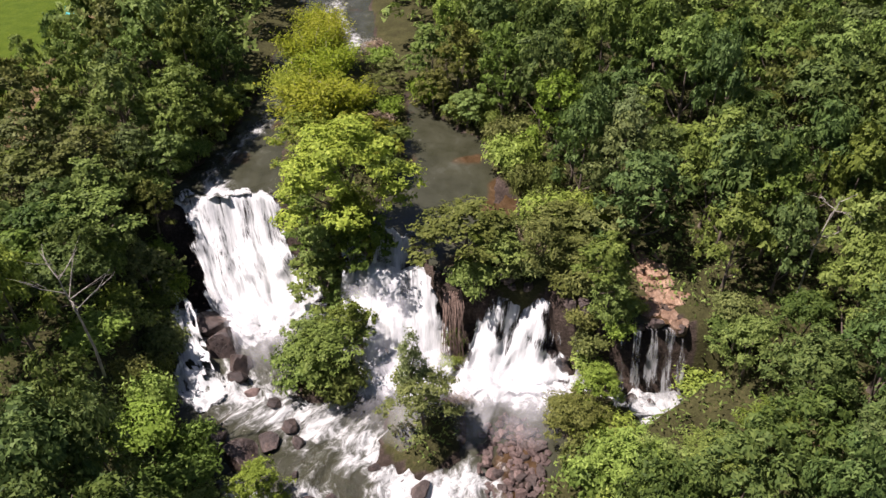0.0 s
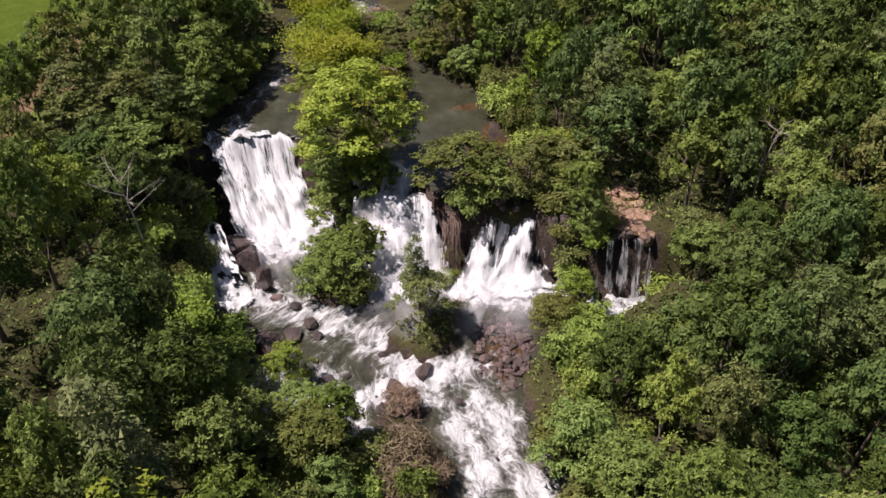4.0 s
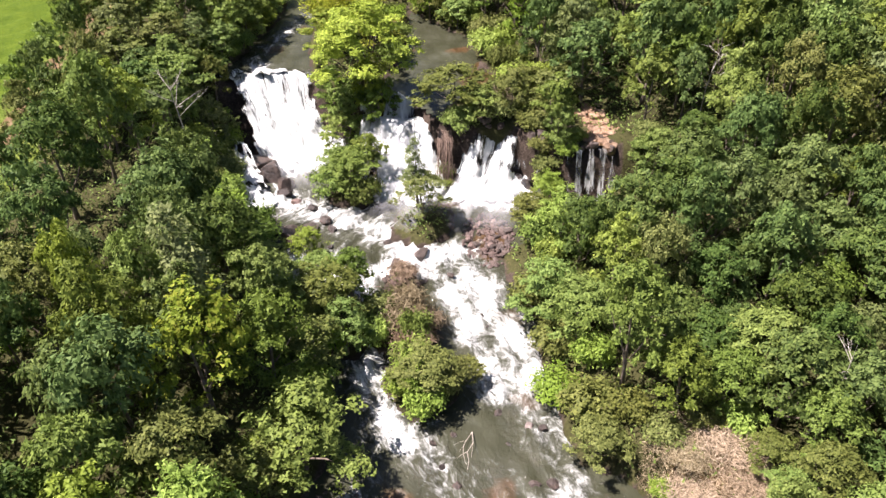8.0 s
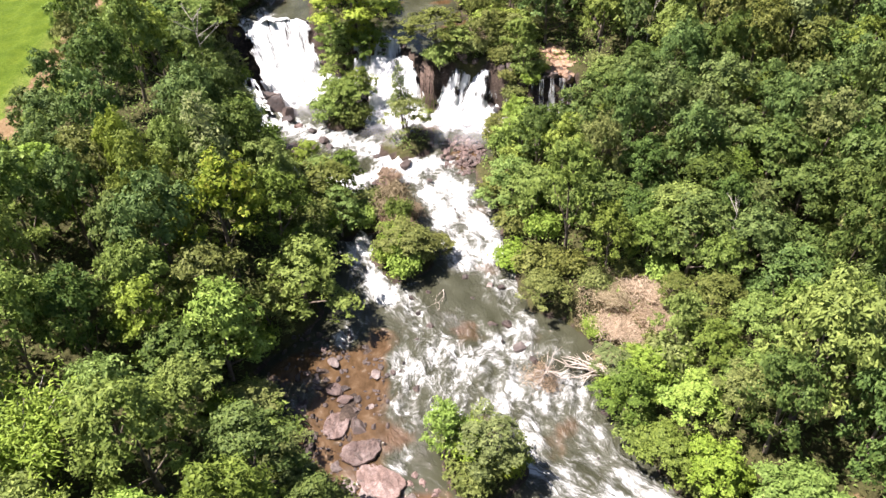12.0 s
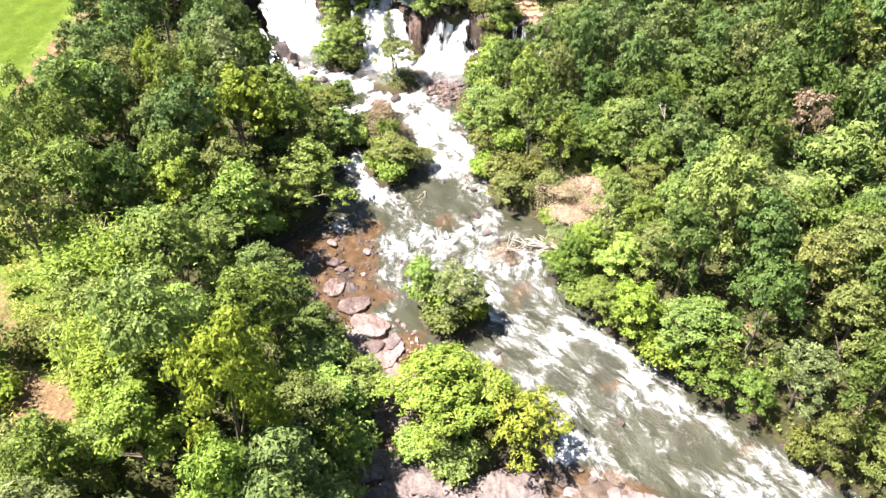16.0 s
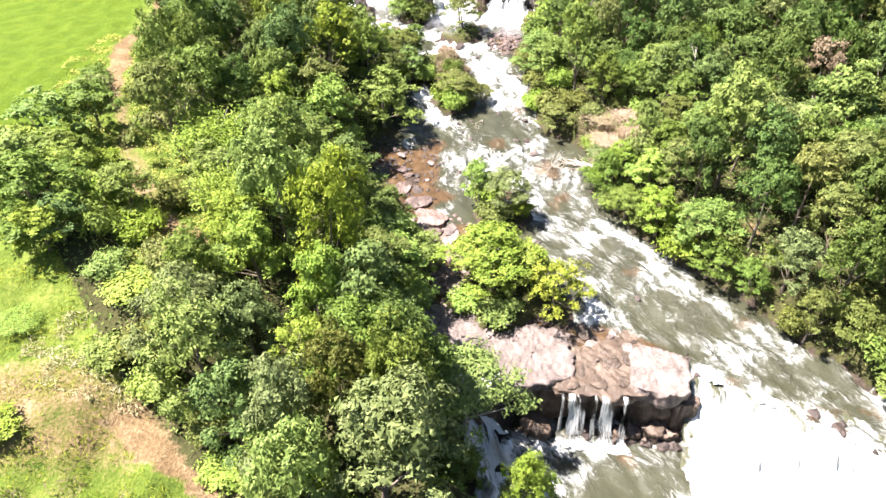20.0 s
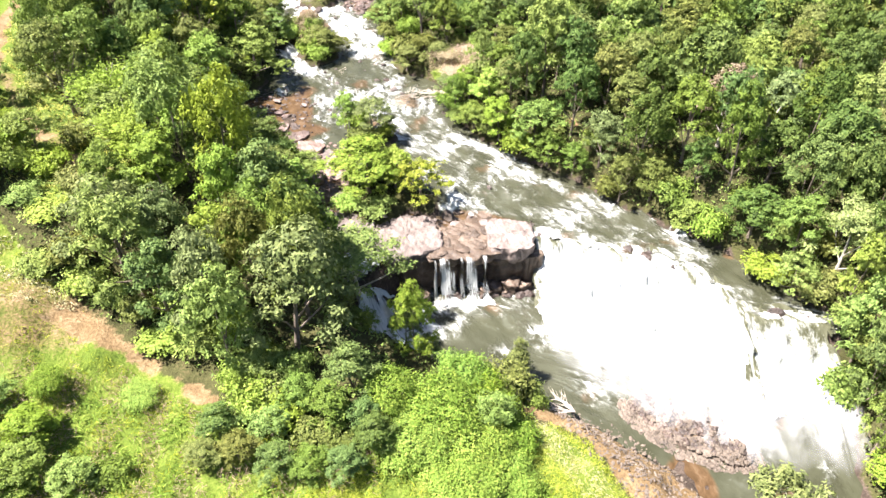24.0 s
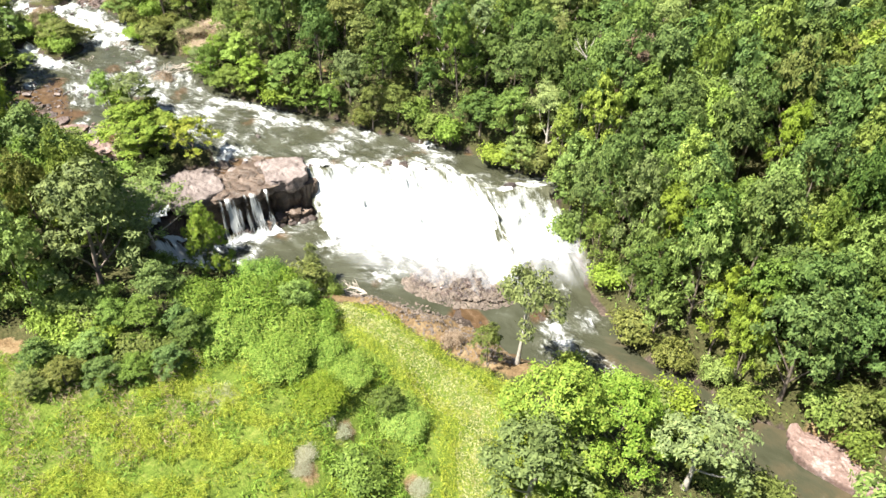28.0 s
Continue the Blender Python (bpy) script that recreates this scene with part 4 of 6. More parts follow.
MODELS = {
    "dark": [tree_model("dark_forest_tree", 1, "round", "dark", label="dense dark-green broadleaf forest tree"), tree_model("dark_forest_tree", 2, "broad", "dark", label="spreading dark-green broadleaf forest tree")],
    "mid": [tree_model("broadleaf_tree", 3, "round", "mid", label="rounded green broadleaf forest tree"), tree_model("canopy_tree", 4, "broad", "mid", label="broad-crowned green canopy tree"), tree_model("canopy_tree", 5, "tall", "mid", label="tall leafy green canopy tree")],
    "islet": [tree_model("leafy_tree", 27, "round", "lush", clumps=480, per=22, size=0.25, spread=0.2, label="dense bright-green tree on a river islet")],
    "dense": [tree_model("leafy_tree", 26, "round", "vivid", clumps=520, per=22, size=0.25, spread=0.2, label="dense bright yellow-green riverside tree")],
    "bright": [tree_model("leafy_tree", 6, "round", "bright", label="bright yellow-green leafy tree"), tree_model("leafy_tree", 7, "tall", "bright", r=3.6, label="tall bright-green leafy tree")],
    "lone": [tree_model("riverside_tree", 32, "high", "grey", h=10.0, r=3.2, clumps=130, per=20, size=0.32, bark=PALE_BARK, label="loose-crowned tree with a pale bare trunk")],
    "yellow": [tree_model("leafy_tree", 8, "round", "yellow", clumps=170, label="green tree with yellowing leaves")],
    "olive": [tree_model("riverside_tree", 9, "round", "olive", clumps=230, size=0.34, label="olive-green small-leaved riverside tree"), tree_model("riverside_tree", 10, "open", "olive", clumps=190, size=0.34, label="loose olive-green riverside tree")],
    "grey": [tree_model("riverside_tree", 11, "round", "grey", clumps=230, size=0.34, label="grey-green rounded tree with fine leaves"), tree_model("riverside_tree", 12, "open", "grey", clumps=180, size=0.33, bark=PALE_BARK, label="thin grey-green tree with pale bark")],
    "pale": [tree_model("pale_tree", 13, "open", "pale", clumps=320, size=0.26, bark=PALE_BARK, label="pale feathery green tree beside the ledge")],
    "dry": [tree_model("dry_tree", 14, "open", "dry", clumps=150, size=0.33, bark=PALE_BARK, label="half-dry brownish tree with thin leaves")],
    "slim": [tree_model("slender_tree", 15, "slim", "grey", h=10, r=2.0, clumps=150, size=0.26, label="slender pointed olive-green tree")],
    "bamboo": [bamboo_model(16, "vivid"), bamboo_model(17)],
    "shrub": [shrub_model("shrub", 18, "mid", "rounded green leafy shrub among taller trees"), shrub_model("shrub", 19, "bright", "bright-green leafy shrub in open ground"), shrub_model("shrub", 20, "olive", "olive-green scrubby shrub beside the river")],
    "dryshrub": [shrub_model("dry_shrub", 21, "dry", "dry reddish-brown brush on river rocks", "shrub", clumps=80, per=18, size=0.45, slim=0.13)],
    "brush": [shrub_model("dry_brush", 23, "tan", "dry tan brushwood on a bare earth bank", "shrub", clumps=130, per=24, size=0.46, spread=0.34, slim=0.07)],
    "thatch": [shrub_model("dry_brush", 24, "ash", "bleached grey dead brush among creepers", "shrub", clumps=130, per=24, size=0.42, spread=0.36, slim=0.06)],
    "creeper": [shrub_model("creeper_mound", 22, "lush", "mound of bright-green creepers over bushes", "creeper", r=2.6, h=2.6, clumps=520, per=18, size=0.15, spread=0.20, group="creeper mounds")],
}
FAR_MODELS = {
    "dark": [tree_model("dark_forest_tree", 41, "round", "dark", clumps=190, per=15, size=0.46, label="dense dark-green broadleaf forest tree"), tree_model("dark_forest_tree", 42, "broad", "dark", clumps=190, per=15, size=0.46, label="spreading dark-green broadleaf forest tree")],
    "mid": [tree_model("broadleaf_tree", 43, "round", "mid", clumps=190, per=15, size=0.46, label="rounded green broadleaf forest tree"), tree_model("canopy_tree", 44, "broad", "mid", clumps=190, per=15, size=0.46, label="broad-crowned green canopy tree"), tree_model("canopy_tree", 45, "tall", "mid", clumps=190, per=15, size=0.46, label="tall leafy green canopy tree")],
    "bright": [tree_model("leafy_tree", 46, "round", "bright", clumps=190, per=15, size=0.46, label="bright yellow-green leafy tree")],
    "olive": [tree_model("canopy_tree", 49, "round", "olive", clumps=190, per=15, size=0.46, label="olive-green small-leaved forest tree")],
    "grey": [tree_model("canopy_tree", 51, "round", "grey", clumps=190, per=15, size=0.46, label="grey-green rounded forest tree")],
}
FINE = dict(clumps=240, per=22, size=0.345, spread=0.25)
FINE_MODELS = {
    "dark": [tree_model("dark_forest_tree", 61, "round", "dark", label="dense dark-green broadleaf forest tree", **FINE)],
    "mid": [tree_model("broadleaf_tree", 63, "round", "mid", label="rounded green broadleaf forest tree", **FINE), tree_model("canopy_tree", 65, "tall", "mid", label="tall leafy green canopy tree", **FINE)],
    "bright": [tree_model("leafy_tree", 66, "round", "bright", label="bright yellow-green leafy tree", **FINE), tree_model("leafy_tree", 67, "tall", "bright", r=3.6, label="tall bright-green leafy tree", **FINE)],
    "olive": [tree_model("riverside_tree", 69, "round", "olive", label="olive-green small-leaved riverside tree", **FINE)],
    "grey": [tree_model("riverside_tree", 71, "round", "grey", label="grey-green rounded tree with fine leaves", **FINE)],
}
SIZE = {"brush": (1.9, 1.5), "thatch": (1.9, 1.5), "lone": (10.0, 3.2), "bamboo": (8.5, 3.8), "shrub": (1.9, 1.5), "dryshrub": (1.9, 1.5), "creeper": (2.7, 2.7), "slim": (10, 2.0)}
prng = random.Random(12)
TAKEN = []
used_first = set()


def plant(kind, x, y, h, r, which=None, sink=0.0):
    far = (x > 38 and y > -5 or x > 64 or x < -34 or y > 40) and kind in FAR_MODELS
    close = -64 < y < -12 and -30 < x < 16 and kind in FINE_MODELS
    models = FAR_MODELS[kind] if far else FINE_MODELS[kind] if close else MODELS[kind]
    k = prng.randrange(len(models)) if which is None else which
    h0, r0 = SIZE.get(kind, (10.0, 4.3))
    m = pose(x, y, height_at(x, y) - 0.05 - sink, prng.uniform(-4, 4), prng.uniform(-4, 4), prng.uniform(0, 360)) @ Matrix.Diagonal((r / r0 * prng.uniform(0.92, 1.08), r / r0 * prng.uniform(0.92, 1.08), h / h0, 1))
    if (far, close, kind, k) in used_first:
        ob = copy_thing(models[k], pose(0, 0, 0))
        ob.matrix_basis = m
    else:
        used_first.add((far, close, kind, k))
        ob = models[k]
        ob.matrix_basis = m
    TAKEN.append((x, y, r))
    return ob


def plant_all(rows):
    for kind, x, y, h, r in rows:
        plant(kind, x, y, h, r)


# the trees that stand apart
plant("dense", -8.6, 51.3, 10.2, 6.4, 0)
plant("mid", -10.6, 47.8, 6.2, 3.4, 0)
plant("mid", -6.6, 48.6, 6.4, 2.9, 0)
plant("mid", -9.4, 49.4, 7.0, 3.2, 0)
plant("bright", -7.6, 49.6, 7.6, 3.0, 0)
plant_all([("yellow", -8.2, 62, 5.5, 3.6), ("olive", -7.6, 77, 3.0, 2.2), ("yellow", -13.5, 61, 6.0, 3.6), ("dryshrub", -7.2, 69, 1.8, 2.0), ("shrub", -6.2, 73.0, 2.4, 2.0), ("shrub", -5.6, 66.0, 2.6, 2.0), ("olive", -6.2, 81.5, 3.2, 2.0), ("shrub", -8.0, 87.0, 2.6, 2.2), ("dryshrub", -9.0, 92.0, 1.8, 2.0), ("yellow", -10.0, 72.0, 4.0, 2.4), ("shrub", -5.4, 60.0, 2.4, 2.0)])
for x, y, h, r in ((-14.0, 66.5, 7.5, 4.6), (-12.6, 73.5, 8.0, 4.2), (-15.2, 79, 8.0, 4.2), (-13.6, 86, 7.5, 3.8), (-16.6, 92, 7, 3.6), (-10.4, 67, 6.5, 3.4), (-16.0, 71, 7.0, 3.4)):
    plant("bamboo", x, y, h, r, 0)
plant_all([("olive", 2.0, 46.6, 5.0, 4.4), ("shrub", 2.4, 43.6, 3.0, 1.7), ("olive", 9.6, 48.4, 4.0, 3.0), ("olive", 13, 47, 4.8, 2.8), ("mid", 11.9, 41.0, 6.5, 2.2), ("shrub", 11.4, 38.9, 2.2, 1.4), ("mid", 12.4, 39.6, 5.2, 1.8), ("bright", 12.5, 37.4, 3.4, 1.3), ("shrub", 9.9, 43.2, 2.4, 1.7), ("shrub", 14.4, 40.6, 1.8, 1.2), ("mid", -12.2, 52.2, 5.5, 2.6), ("mid", -8.4, 46.4, 4.4, 2.4), ("dryshrub", 6.8, 46.5, 2.2, 1.8), ("shrub", 10.7, 40.4, 2.0, 1.3), ("shrub", 11.6, 39.4, 2.2, 1.5), ("shrub", 12.6, 40.2, 2.0, 1.5), ("shrub", 13.1, 38.8, 1.8, 1.2), ("shrub", 0.7, 42.6, 2.0, 1.1), ("shrub", 1.3, 41.0, 2.2, 1.0), ("shrub", 0.5, 40.2, 1.8, 0.9), ("shrub", 11.0, 42.6, 2.4, 1.7), ("olive", 10.6, 44.8, 3.4, 2.0)])
plant_all([("mid", -9.0, 38.2, 4.6, 3.2), ("mid", -9.7, 42.0, 3.4, 1.6), ("olive", -1.4, 33.2, 5.2, 2.9), ("slim", -1.9, 34.8, 9.0, 1.5), ("bright", 11.4, 35.0, 4.4, 2.0), ("olive", 9.6, 32.8, 4.0, 2.4), ("mid", 17.2, 28.0, 3.2, 2.8), ("mid", 13.6, 27.4, 3.4, 2.7), ("mid", 21.2, 34.5, 5.5, 2.2), ("mid", 20.8, 28.6, 4.0, 2.6)])
plant_all([("bright", -12.2, 28.0, 4.4, 1.9), ("olive", -8.8, 19.0, 6, 3.5), ("mid", -10, 22.5, 4.8, 2.6), ("olive", -9.6, 14.2, 6.5, 3.3), ("olive", 2.4, 13.0, 3.2, 1.9), ("dryshrub", -2.4, 19.6, 3.2, 2.1)])
plant("olive", -1.0, 11.8, 3.9, 3.1, 1)
plant_all([("mid", -9.2, 5.0, 7.2, 4.3), ("yellow", -15.3, 7.0, 11.5, 4.3), ("olive", -15.4, 1.6, 8.5, 3.4), ("slim", -17.4, 13.0, 14, 2.6), ("mid", -12.0, 10.6, 8.5, 3.2), ("bright", -14.0, -2.6, 9.5, 3.4), ("grey", 5.6, -9.6, 5.0, 3.1), ("bright", 2.6, -8.6, 6.0, 2.0)])
plant_all([("islet", 4.6, -21.0, 6.0, 4.7), ("yellow", 10.2, -22.8, 5.0, 3.0), ("bright", 7.6, -20.4, 5.0, 2.9), ("pale", 3.0, -34.6, 8.5, 5.0), ("grey", -2.0, -44.5, 12.5, 4.4), ("islet", 7.9, -43.3, 9.0, 2.2), ("grey", 7.0, -43.2, 5.6, 1.6), ("grey", 8.9, -43.4, 4.6, 1.4)])
plant_all([("slim", 16.8, -43.6, 5.6, 1.2), ("lone", 29.2, -64.4, 11.0, 3.0), ("olive", 26.6, -63.4, 4.5, 1.6), ("islet", 26.6, -73.6, 9, 5.0), ("grey", 22.6, -76.5, 8.5, 4.4), ("islet", 30.8, -75.8, 8.0, 3.8), ("lone", 34.2, -80.6, 8.0, 3.4), ("olive", 20, -82, 7, 4), ("dry", 43.0, -22.5, 10.0, 3.4), ("pale", 62, -21, 10, 3.6), ("pale", 72, -31, 10, 3.8), ("pale", 47, -41, 9, 3.2), ("pale", 35, -4, 8, 3.2), ("dry", 55, -43.8, 13.5, 2.8), ("dry", 40, 6, 10.5, 3.2)])
plant_all([("bright", 18.2, -4.6, 4.2, 2.2), ("bright", 20.2, -7.8, 4.6, 2.4), ("mid", 22.2, -3.8, 5.0, 2.4), ("bright", 17.6, -1.6, 2.4, 1.5), ("olive", 23.8, 0.4, 5.5, 2.4), ("mid", 24.8, 4.2, 6.5, 2.6), ("olive", 21.6, 3.2, 3.2, 1.8), ("mid", 21.6, 0.4, 3.4, 1.9), ("mid", 25.4, -3.2, 6.5, 2.6), ("olive", 22.6, -8.8, 6.0, 2.5)])
plant_all([("bright", 20.8, -12.2, 5.6, 2.9), ("bright", -8.4, -28.2, 15.0, 3.4), ("mid", -13, -24, 13.5, 3.6), ("mid", -4.5, -37, 10.5, 3.8), ("dark", -5, -32, 10, 3.6)])
plant("bamboo", -22, -14.8, 8, 4.4, 1)
plant("bamboo", -18, -22, 7, 3.6, 1)
plant_all([("creeper", 11.2, -48.2, 4.2, 2.6), ("creeper", 12.4, -50.6, 4.0, 3.2), ("creeper", 9.2, -51.4, 4.2, 3.2), ("creeper", 13.8, -53.4, 3.0, 2.8), ("creeper", 10.8, -54.8, 3.2, 3.4), ("creeper", 6.6, -54.6, 2.6, 3.0), ("creeper", 13.0, -57.4, 1.9, 2.6), ("creeper", 9.6, -58.6, 1.7, 2.8), ("creeper", 5.2, -50.6, 3.6, 2.6), ("mid", 13.0, -52.0, 4.6, 2.0), ("creeper", 14.6, -61.0, 1.5, 2.4), ("creeper", 11.2, -63.0, 1.4, 2.4), ("creeper", 17.0, -66.5, 1.6, 2.2), ("thatch", 3.4, -59.3, 0.35, 0.8), ("thatch", 4.5, -60.0, 0.45, 0.9), ("thatch", 5.4, -60.7, 0.3, 0.6), ("thatch", 8.2, -68.6, 0.25, 0.7), ("thatch", 8.8, -67.6, 0.3, 0.8), ("thatch", 11.2, -65.2, 0.3, 0.6), ("thatch", 12.0, -66.2, 0.25, 0.8), ("thatch", 15.7, -72.4, 0.25, 0.8), ("dryshrub", 24.8, -60.2, 1.0, 1.0)])
plant_all([("mid", -1.5, -50.5, 3.8, 1.9), ("mid", 0.8, -51.8, 4.0, 2.0), ("dark", 2.6, -49.5, 5.0, 2.2), ("shrub", -3.5, -49.2, 2.4, 1.8), ("shrub", -6.0, -51.6, 2.0, 1.7), ("shrub", -5.4, -49.4, 2.6, 1.8), ("mid", -3.6, -52.6, 2.8, 1.8), ("dark", 3.2, -52.6, 3.2, 1.7), ("shrub", 1.6, -54, 2.0, 1.6), ("dark", 4.0, -54.5, 3.2, 1.8), ("shrub", -0.4, -53.2, 2.0, 1.6), ("dark", -3.2, -55.6, 2.6, 1.7), ("olive", -5.8, -54.4, 2.6, 1.7), ("mid", -0.8, -56.0, 2.2, 1.6), ("olive", -8.2, -54.6, 2.2, 1.6), ("dark", 1.6, -56.2, 2.4, 1.5), ("dark", -7.2, -52.6, 3.2, 1.8), ("dark", 16.4, -65.0, 2.6, 1.7), ("mid", -4.6, -47.2, 3.4, 2.0), ("mid", -35.5, -16.5, 4.5, 2.6), ("mid", -26.6, -22.6, 5.0, 2.4), ("mid", -36.4, -8.6, 5.5, 2.8), ("bright", -33.4, -20.0, 4.6, 2.4), ("mid", -36.6, -24.2, 5.5, 3.0), ("dark", -30.4, -27.2, 4.5, 2.4), ("bright", -39.6, -16.4, 5.0, 2.8), ("shrub", -31.5, -23.5, 2.6, 2.0)])
plant_all([("mid", 9.5, 19.5, 6.5, 3.2), ("bright", 14.5, 19.5, 9.0, 2.2), ("mid", -39.5, -12.6, 6, 4.0), ("mid", -33.5, -25.5, 6.5, 4.2), ("mid", -38, -20, 6, 4), ("bright", -31, -28.5, 4.5, 3.0)])

plant_all([("bright", -26.2, -50.4, 3.2, 2.4), ("mid", -23.6, -49.6, 2.6, 2.0), ("bright", -20.6, -51.4, 3.0, 2.2), ("mid", -24.2, -54.0, 3.4, 2.6), ("mid", -20.4, -54.4, 3.0, 2.4), ("mid", -17.0, -55.2, 2.4, 1.9), ("bright", -27.6, -53.6, 3.4, 2.5), ("mid", -22.4, -57.4, 3.0, 2.4)])

# the forest
arng = np.random.RandomState(31)


def wooded(x, y):
    """Where forest grows, 0 or 1."""
    d = off_bank(x, y)
    open_land = (paddy_mask(x, y) + meadow_mask(x, y) > 0.3) & (x > -85) | (x < np.interp(y, [-50, -42, -26, -14, 0, 20, 60, 120], [-12, -18, -19.5, -27, -33.5, -37, -43.0, -51])) & (x > -85)
    lanes = (from_line(x, y, TRACK) < np.where(y > 30, 2.6, 4.2)) | (from_line(x, y, LANE) < 2.6) | (from_line(x, y, TRAIL) < 3.5)
    bare = (np.hypot(x - 18, y - 4) < 3.8) | (np.hypot((x + 25) / 1.6, y + 38) < 5) | (np.hypot(x + 45, y - 66) < 6) | (np.hypot(x - 49, y + 82) < 4)
    ledge = (x > -3) & (x < 22) & (y > -36) & (y < -20)
    pool = (x > 0.5) & (x < 24) & (y < -35) & (y > -100) | (x > 20) & (x < 42) & (y < -52) & (y > -92) | (x > 10.5) & (x < 21.5) & (y > 27) & (y < 47)
    isle = (x > -19) & (x < -2) & (y > 50) & (y < 104)
    return ~(open_land | lanes | bare | ledge | pool | isle) & (d > 1.6)


def scatter(x0, x1, y0, y1, gap, tries, taken, allowed):
    px, py = arng.uniform(x0, x1, tries), arng.uniform(y0, y1, tries)
    ok = allowed(px, py)
    cell, found = {}, []
    for x, y, r in taken:
        cell.setdefault((int(x // 8), int(y // 8)), []).append((x, y, gap * 0.35 + r * 0.55))
    for x, y in zip(px[ok], py[ok]):
        cx, cy = int(x // 8), int(y // 8)
        if any((x - a) ** 2 + (y - b) ** 2 < g * g for i in (-1, 0, 1) for j in (-1, 0, 1) for a, b, g in cell.get((cx + i, cy + j), ())):
            continue
        cell.setdefault((cx, cy), []).append((x, y, gap))
        found.append((x, y))
    return found


GAPS = [(-22.0, -8.5), (-25.0, 3.0), (-24.5, 21.0), (60.0, -61.0), (64.5, -62.5)]


def near_zone(x, y):
    return wooded(x, y) & (x < np.where((y > -78) & (y < -2), 94, 66)) & (x > -47) & (y < 82) & (y > -98) & (y > -141 + 0.745 * x)


for x, y in scatter(-48, 95, -98, 82, 3.45, 26000, list(TAKEN), near_zone):
    d = float(off_bank(np.array([x]), np.array([y]))[0])
    u = prng.random()
    kind = "mid" if u < 0.52 else "dark" if u < 0.74 else "bright" if u < 0.84 else "olive" if u < 0.94 else "grey"
    if x > 12 and kind == "bright" and prng.random() < 0.8:
        kind = "mid" if prng.random() < 0.5 else "grey"
    if any(math.hypot(x - gx, (y - gy) / 1.4) < 2.7 for gx, gy in GAPS):
        continue
    if -26.5 < x < -15 and 27 < y < 50 or 4 < x < 14 and 49 < y < 67 and d < 3.6:
        continue
    # more dark leaves on the right, standing in for shadow between the crowns
    if x > 8 and prng.random() < (0.5 if x > 42 and y < -25 else 0.50 if y > 0 else 0.12):
        kind = "dark"
    # darker foliage here puts the deep shade of the left woods into the leaf colour
    if x < -8 and 2 < y < 45 and prng.random() < (0.3 if x > -15 else 0.6):
        kind = "dark"
    if x < -3 and -38 < y < -2 and u < (0.38 if y < -20 else 0.16):
        kind = "bright"
    deep = x > 34 and y < -38
    h = prng.triangular(5.0, 14.0, 9.0) + (3.0 if deep else 2.0 if x < 0 else 0.0) - (2.5 if d < 4 and not deep else 0.0) + (3.0 if -36 < x < -26 and -8 < y < 36 else 0.0)
    if x < 0 and -34 < y < 3 and d < 9:
        h = min(h, 2.5 + 0.8 * d)
    beside = x - float(track_x(y))
    if beside < 12 and -25 < y < 25:
        h *= 0.5 + 0.04 * max(beside, 0)
    if y > 8:
        h = min(h, 4.2 + 2.4 * min(max((y - 25) / 10, 0), 1) + 0.50 * max(beside, 0))
    if 13 < x < 21.5 and -2 < y < 8:
        continue
    if -36 < x < -18 and 38 < y < 62:
        h = min(h, 6.0)
    if 13 < x < 25 and -8 < y < 1:
        h = min(h, 4.0)
    if y < 14:
        h = min(h, 3.2 + 0.60 * float(from_line(np.array([x]), np.array([y]), TRACK)[0]))
    if any(2.5 < gx - x < 9 and abs(y - gy) < 5 for gx, gy in GAPS):
        h = max(h, 11.5)
    plant(kind, x, y, h, prng.triangular(2.1, 4.2, 2.8) * (0.8 if beside < 7 else 1.0))


def right_woods(x, y):
    return near_zone(x, y) & (x > 13) & (x < 62) & ((y > -38) | (x < 34) & (y > -82)) & (y < 36) & ~((x < 22) & (y > -2) & (y < 8))


for x, y in scatter(13, 62, -82, 36, 3.0, 12000, [(x, y, r * 1.25) for x, y, r in TAKEN], right_woods):
    plant("mid" if prng.random() < 0.6 else "dark", x, y, prng.uniform(4.5, 7.5), prng.uniform(1.8, 2.6))


def steep_bank(x, y):
    d = off_bank(x, y)
    return (x > np.interp(y, BANK_Y, BANK_R)) & (x > 36) & (x < 78) & (y < -43) & (y > -98) & (d > 0.7) & (np.hypot(x - 48.5, y + 84) > 6) & (np.min([np.hypot(x - a, (y - b) / 1.4) for a, b in GAPS], 0) > 2.7) & (y > -141 + 0.745 * x)


for x, y in scatter(36, 78, -98, -43, 2.9, 16000, [(x, y, r * 0.8) for x, y, r in TAKEN], steep_bank):
    d = float(off_bank(np.array([x]), np.array([y]))[0])
    u = prng.random()
    plant("mid" if u < 0.45 else "bright" if u < 0.70 else "dark" if u < 0.9 else "olive", x, y, prng.uniform(6.5, 11.5) if d < 5 else prng.uniform(7.0, 13.0), prng.uniform(1.9, 3.1))


